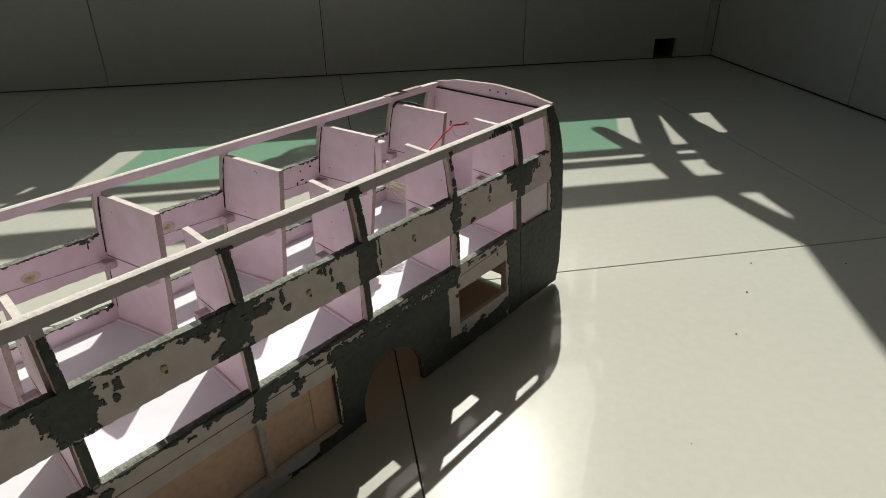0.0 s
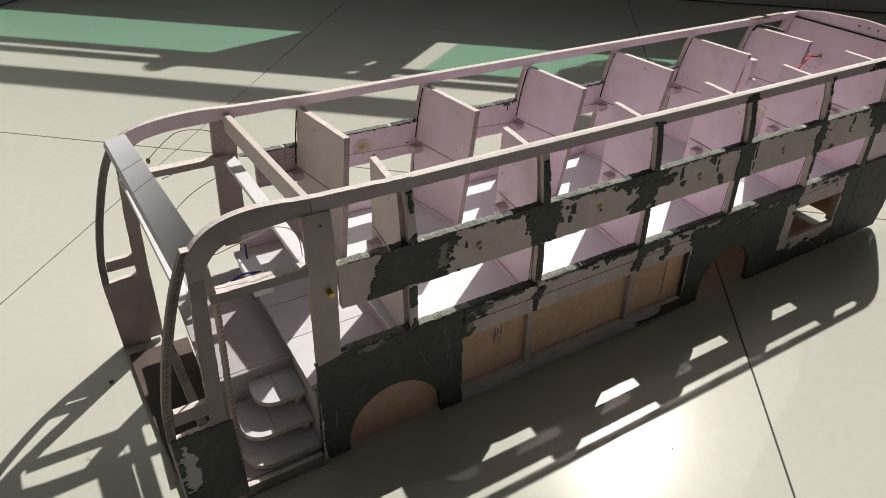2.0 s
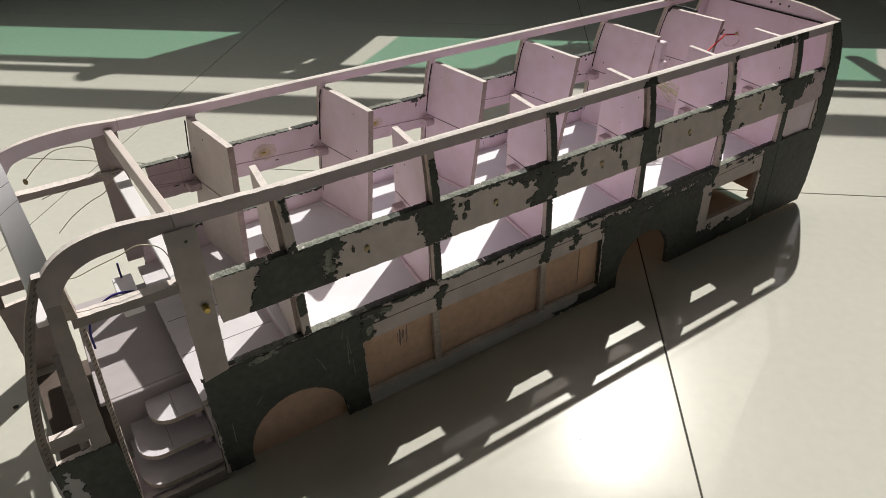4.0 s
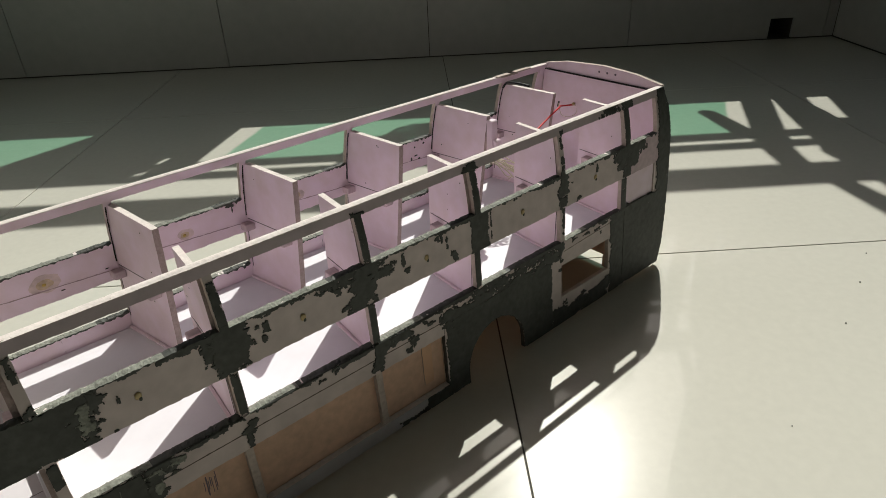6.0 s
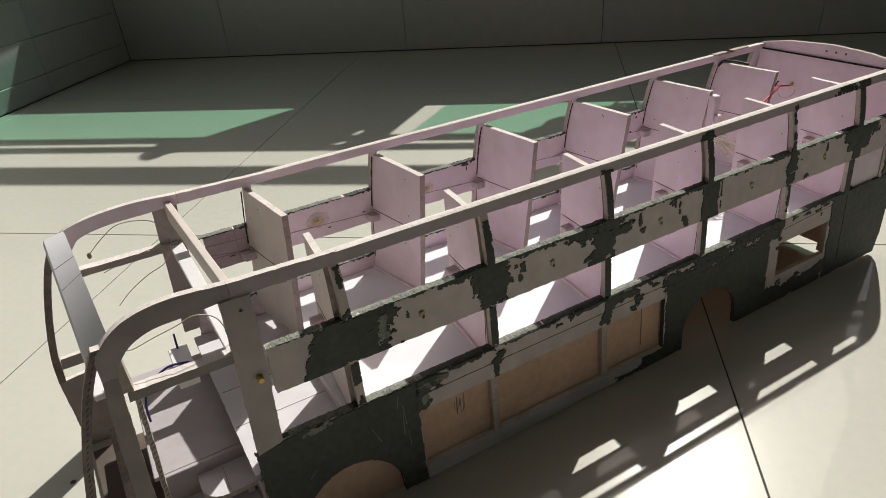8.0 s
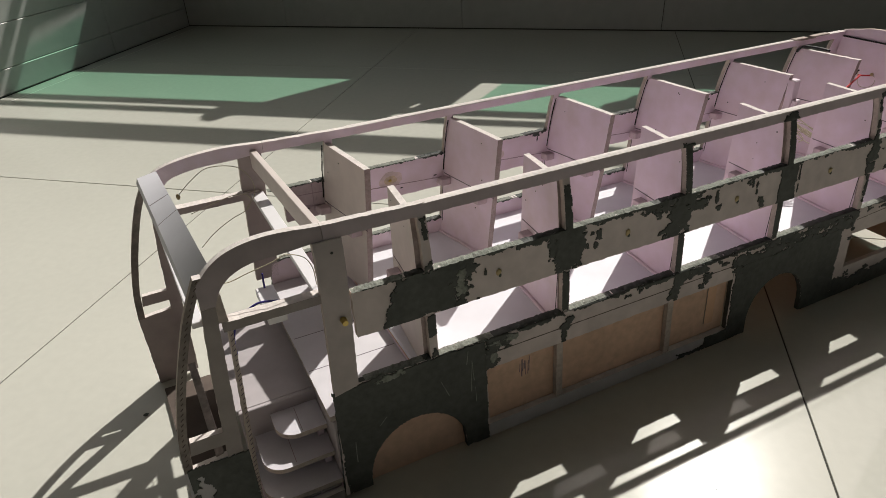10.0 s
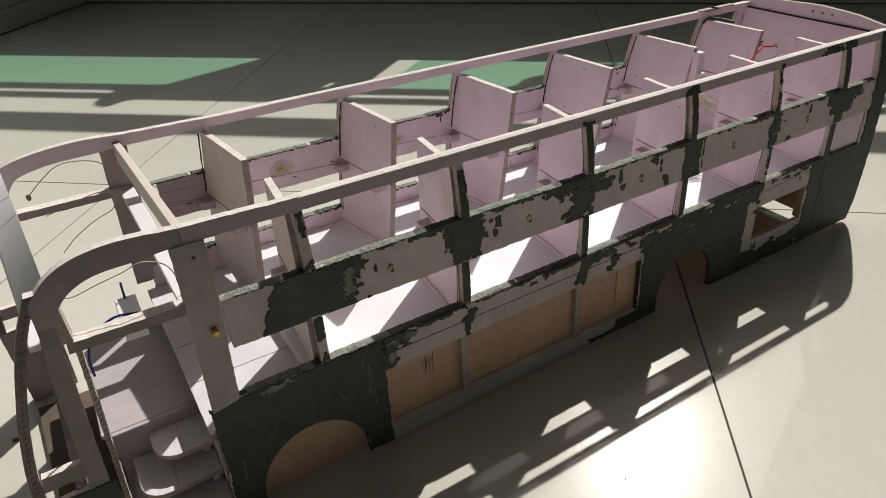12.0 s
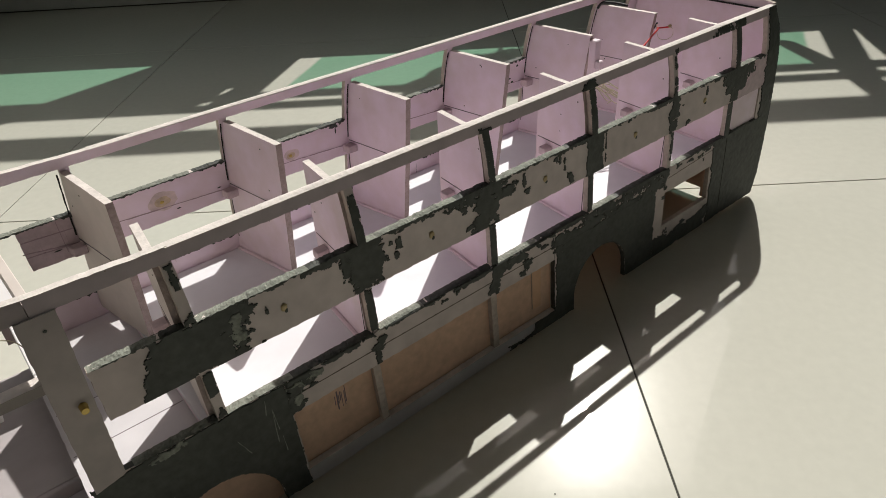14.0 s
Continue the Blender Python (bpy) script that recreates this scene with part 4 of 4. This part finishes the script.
# dark flecks of putty on the inner face of the far side
for x, z, w, h in ((1.63, 1.75, 0.008, 0.035), (1.645, 1.785, 0.016, 0.007), (1.61, 1.80, 0.05, 0.02), (0.40, 1.60, 0.02, 0.006), (0.02, 1.545, 0.02, 0.006), (3.98, 1.74, 0.012, 0.012), (4.12, 1.76, 0.016, 0.014),
                   (3.93, 1.60, 0.014, 0.025), (4.0, 1.63, 0.03, 0.010), (4.05, 1.58, 0.02, 0.012), (-0.95, 1.56, 0.03, 0.006), (-0.3, 2.29, 0.008, 0.008), (0.9, 2.28, 0.008, 0.008), (2.3, 2.28, 0.008, 0.008)):
    side_board("putty_fleck", [(x - w, z - h * 0.4), (x - w * 0.2, z - h), (x + w, z - h * 0.2), (x + w * 0.4, z + h), (x - w * 0.6, z + h * 0.7)], 0.0505, 0.054, True, bus, [PUTTY] * 3, jitter=0.002)
# groove along the belt, scribble on the hardboard, scratches on the fender, dots on the rear arch
side_board("belt_groove", [(-0.13, 0.921), (2.59, 0.921), (2.59, 0.9345), (-0.13, 0.9345)], -0.010, 0.001, False, bus, [GROOVE] * 3, jitter=0.001)
side_board("seam", [(5.462, 0.2), (5.47, 0.2), (5.47, 1.04), (5.462, 1.04)], -0.0095, -0.005, False, bus, [DARKHOLE] * 3)
side_board("seam", [(4.36, 0.945), (5.2, 0.985), (5.2, 0.991), (4.36, 0.951)], -0.002, 0.002, False, bus, [GROOVE] * 3)
for k in range(9):
    x, z0, z1 = random.uniform(0.20, 0.30), random.uniform(0.50, 0.58), random.uniform(0.64, 0.70)
    side_board("pencil_mark", [(x, z0), (x + 0.006, z0), (x + 0.012, z1), (x + 0.006, z1)], 0.0625, 0.0645, False, bus, [PENCIL] * 3)
for x, z, dx, dz in ((-0.30, 0.62, 0.02, 0.30), (-0.27, 0.72, -0.01, 0.2), (-0.50, 0.66, -0.06, 0.16), (-0.26, 0.5, 0.0, 0.15), (-0.33, 0.9, 0.02, 0.12), (-1.32, 0.35, 0.01, 0.2), (-1.1, 0.62, 0.06, 0.06)):
    side_board("scratch", [(x, z), (x + 0.007, z), (x + dx + 0.004, z + dz), (x + dx, z + dz)], -0.0105, -0.009, False, bus, [CRUST] * 3, "pale scratch in the putty")
for y in (0.78, 0.90, 1.02):
    drop(REAR, y, 2.345, 0.006, 0.014, 0.014, PENCIL, "screw_hole")
# box with the switch and its wires behind the door header
part("switch_box", slab((-1.73, 0.11, 1.70), (-1.60, 0.52, 1.76)), WHITE, bus, "white board box")
part("blue_wire", tube([(-1.665, 0.49, 1.70), (-1.664, 0.5, 1.80), (-1.66, 0.5, 1.88)], 0.0075), BLUE, bus)
part("blue_wire", tube([(-1.6, 0.3, 1.75), (-1.76, 0.3, 1.775), (-1.91, 0.28, 1.70), (-1.94, 0.28, 1.64), (-1.965, 0.26, 1.55), (-1.97, 0.25, 1.44)], 0.008), BLUE, bus)
part("thin_wire", tube([(-2.05, 1.78, 2.05), (-1.92, 1.78, 2.16), (-1.77, 1.78, 2.24), (-1.55, 1.78, 2.2), (-1.44, 1.78, 2.06), (-1.44, 1.78, 1.91), (-1.53, 1.78, 1.8)], 0.0036), PALEWIRE, bus)
part("thin_wire", tube([(-1.97, 1.7, 1.57), (-1.84, 1.7, 1.68), (-1.68, 1.7, 1.77), (-1.55, 1.7, 1.82), (-1.49, 1.7, 1.9), (-1.53, 1.7, 1.97), (-1.66, 1.7, 1.98), (-1.99, 1.7, 1.9)], 0.0036), PALEWIRE, bus)
part("thin_wire", tube([(-1.98, 0.2, 2.08), (-1.91, 0.2, 2.06), (-1.78, 0.2, 2.09), (-1.63, 0.2, 2.12), (-1.52, 0.2, 2.15), (-1.41, 0.2, 2.1), (-1.36, 0.2, 2.0), (-1.35, 0.2, 1.86)], 0.0036), PALEWIRE, bus)
drop(-2.05, 1.78, 2.04, 0.018, 0.018, 0.026, GLUE, "wire_joint")
# open flutes in the cut edges of the corrugated board
def flutes(line, y, size, mat, far=False):
    bm = bmesh.new()
    for (x0, z0), (x1, z1) in zip(line, line[1:]):
        n = int(math.hypot(x1 - x0, z1 - z0) / 0.040)
        for k in range(n):
            x, z = x0 + (x1 - x0) * (k + 0.5) / n, z0 + (z1 - z0) * (k + 0.5) / n
            w, t = size * random.uniform(0.7, 1.3), 0.0042
            yy = side_y(z) + y
            if far:
                yy = MIRROR - yy
            box(bm, (x - w, yy - 0.0015, z - t), (x + w, yy + 0.0015, z + t))
            for v in bm.verts[-8:]:
                v.co.z += (v.co.x - x) * 0.9
    return part("corrugation", bm, mat, bus, "open flutes of corrugated board")


rib = [(-2.12, 2.2), (-2.25, 1.93), (-2.38, 1.52), (-2.47, 1.12), (-2.5, 0.82)]
flutes([(x + 0.027, z) for x, z in rib], -0.0005, 0.009, GROOVE)
flutes([(-1.972, 1.80), (-2.07, 0.2)], 0.0615, 0.010, PENCIL)
# wires at the rear
part("red_wire", tube([(4.75, 0.86, 1.90), (5.1, 0.97, 1.95), (5.45, 1.09, 1.98), (5.75, 1.22, 1.97), (5.94, 1.36, 1.91), (6.1, 1.37, 1.88), (6.2, 1.35, 1.87)], 0.0115), RED, bus, "red insulated wire")
part("black_wire", tube([(5.405, 1.875, 2.17), (5.43, 1.83, 2.235), (5.455, 1.72, 2.25), (5.475, 1.6, 2.25), (5.485, 1.5, 2.242)], 0.014), BLACK, bus)
part("thin_wire", tube([(6.19, 1.35, 1.875), (6.235, 1.32, 1.84), (6.2, 1.3, 1.77), (6.08, 1.3, 1.75), (5.93, 1.31, 1.80), (5.85, 1.31, 1.93), (5.84, 1.306, 1.995)], 0.0036), PALEWIRE, bus)
part("black_wire", tube([(5.94, 1.4, 1.905), (5.89, 1.35, 1.96), (5.84, 1.306, 2.0)], 0.012), BLACK, bus)
drop(6.2, 1.35, 1.88, 0.03, 0.02, 0.02, GLUE, "wire_joint")
loose = random.Random(5)
for k in range(14):
    a = Vector((4.46 + loose.uniform(-0.05, 0.05), 1.12 + loose.uniform(-0.10, 0.16), 1.70 + loose.uniform(-0.08, 0.05)))
    b = Vector((4.56 + loose.uniform(-0.08, 0.16), 0.86 + loose.uniform(-0.06, 0.10), 1.50 + loose.uniform(-0.05, 0.07)))
    mid = a.lerp(b, 0.5) + Vector((loose.uniform(-0.07, 0.07), loose.uniform(-0.05, 0.05), loose.uniform(0.0, 0.09)))
    part("thin_wire", tube([a, mid, b, b + Vector((loose.uniform(-0.02, 0.10), loose.uniform(-0.06, 0.03), loose.uniform(-0.06, -0.02)))], 0.005, 5, 6), PALEWIRE, bus)
# repair strips over the far roof rail
for x0, x1, z in ((5.27, 5.60, 2.328), (5.50, 5.90, 2.328), (5.35, 5.65, 2.313)):
    y = MIRROR - side_y(2.32)
    part("repair_strip", slab((x0, y - 0.075, z - 0.003), (x1, y - 0.005, z + 0.012), 0.004), EDGE, bus)
part("terminal_block", slab((4.37, 1.06, 1.78), (4.47, 1.15, 2.16), 0.01), PINK, bus)
part("terminal_block", slab((4.38, 1.0, 1.86), (4.46, 1.058, 1.95), 0.01), PINK, bus)

# crumbs of putty on the tiles
for x, y, r in ((7.6, -2.1, 0.012), (8.4, -1.9, 0.010), (6.6, -2.3, 0.011), (-2.83, 1.68, 0.024), (9.2, -2.9, 0.012), (1.18, -1.386, 0.006), (4.61, -2.56, 0.007)):
    bm = bmesh.new()
    bmesh.ops.create_icosphere(bm, subdivisions=1, radius=r)
    for v in bm.verts:
        v.co = Vector((v.co.x * random.uniform(0.8, 1.6), v.co.y * random.uniform(0.7, 1.3), v.co.z * 0.6 + r * 0.55))
    crumb = tagged(part("putty_crumb", bm, PUTTY), "small crumb of dark putty on the tiles", "crumb", "crumbs on the floor")
    crumb.location = (x * U, y * U, 0)
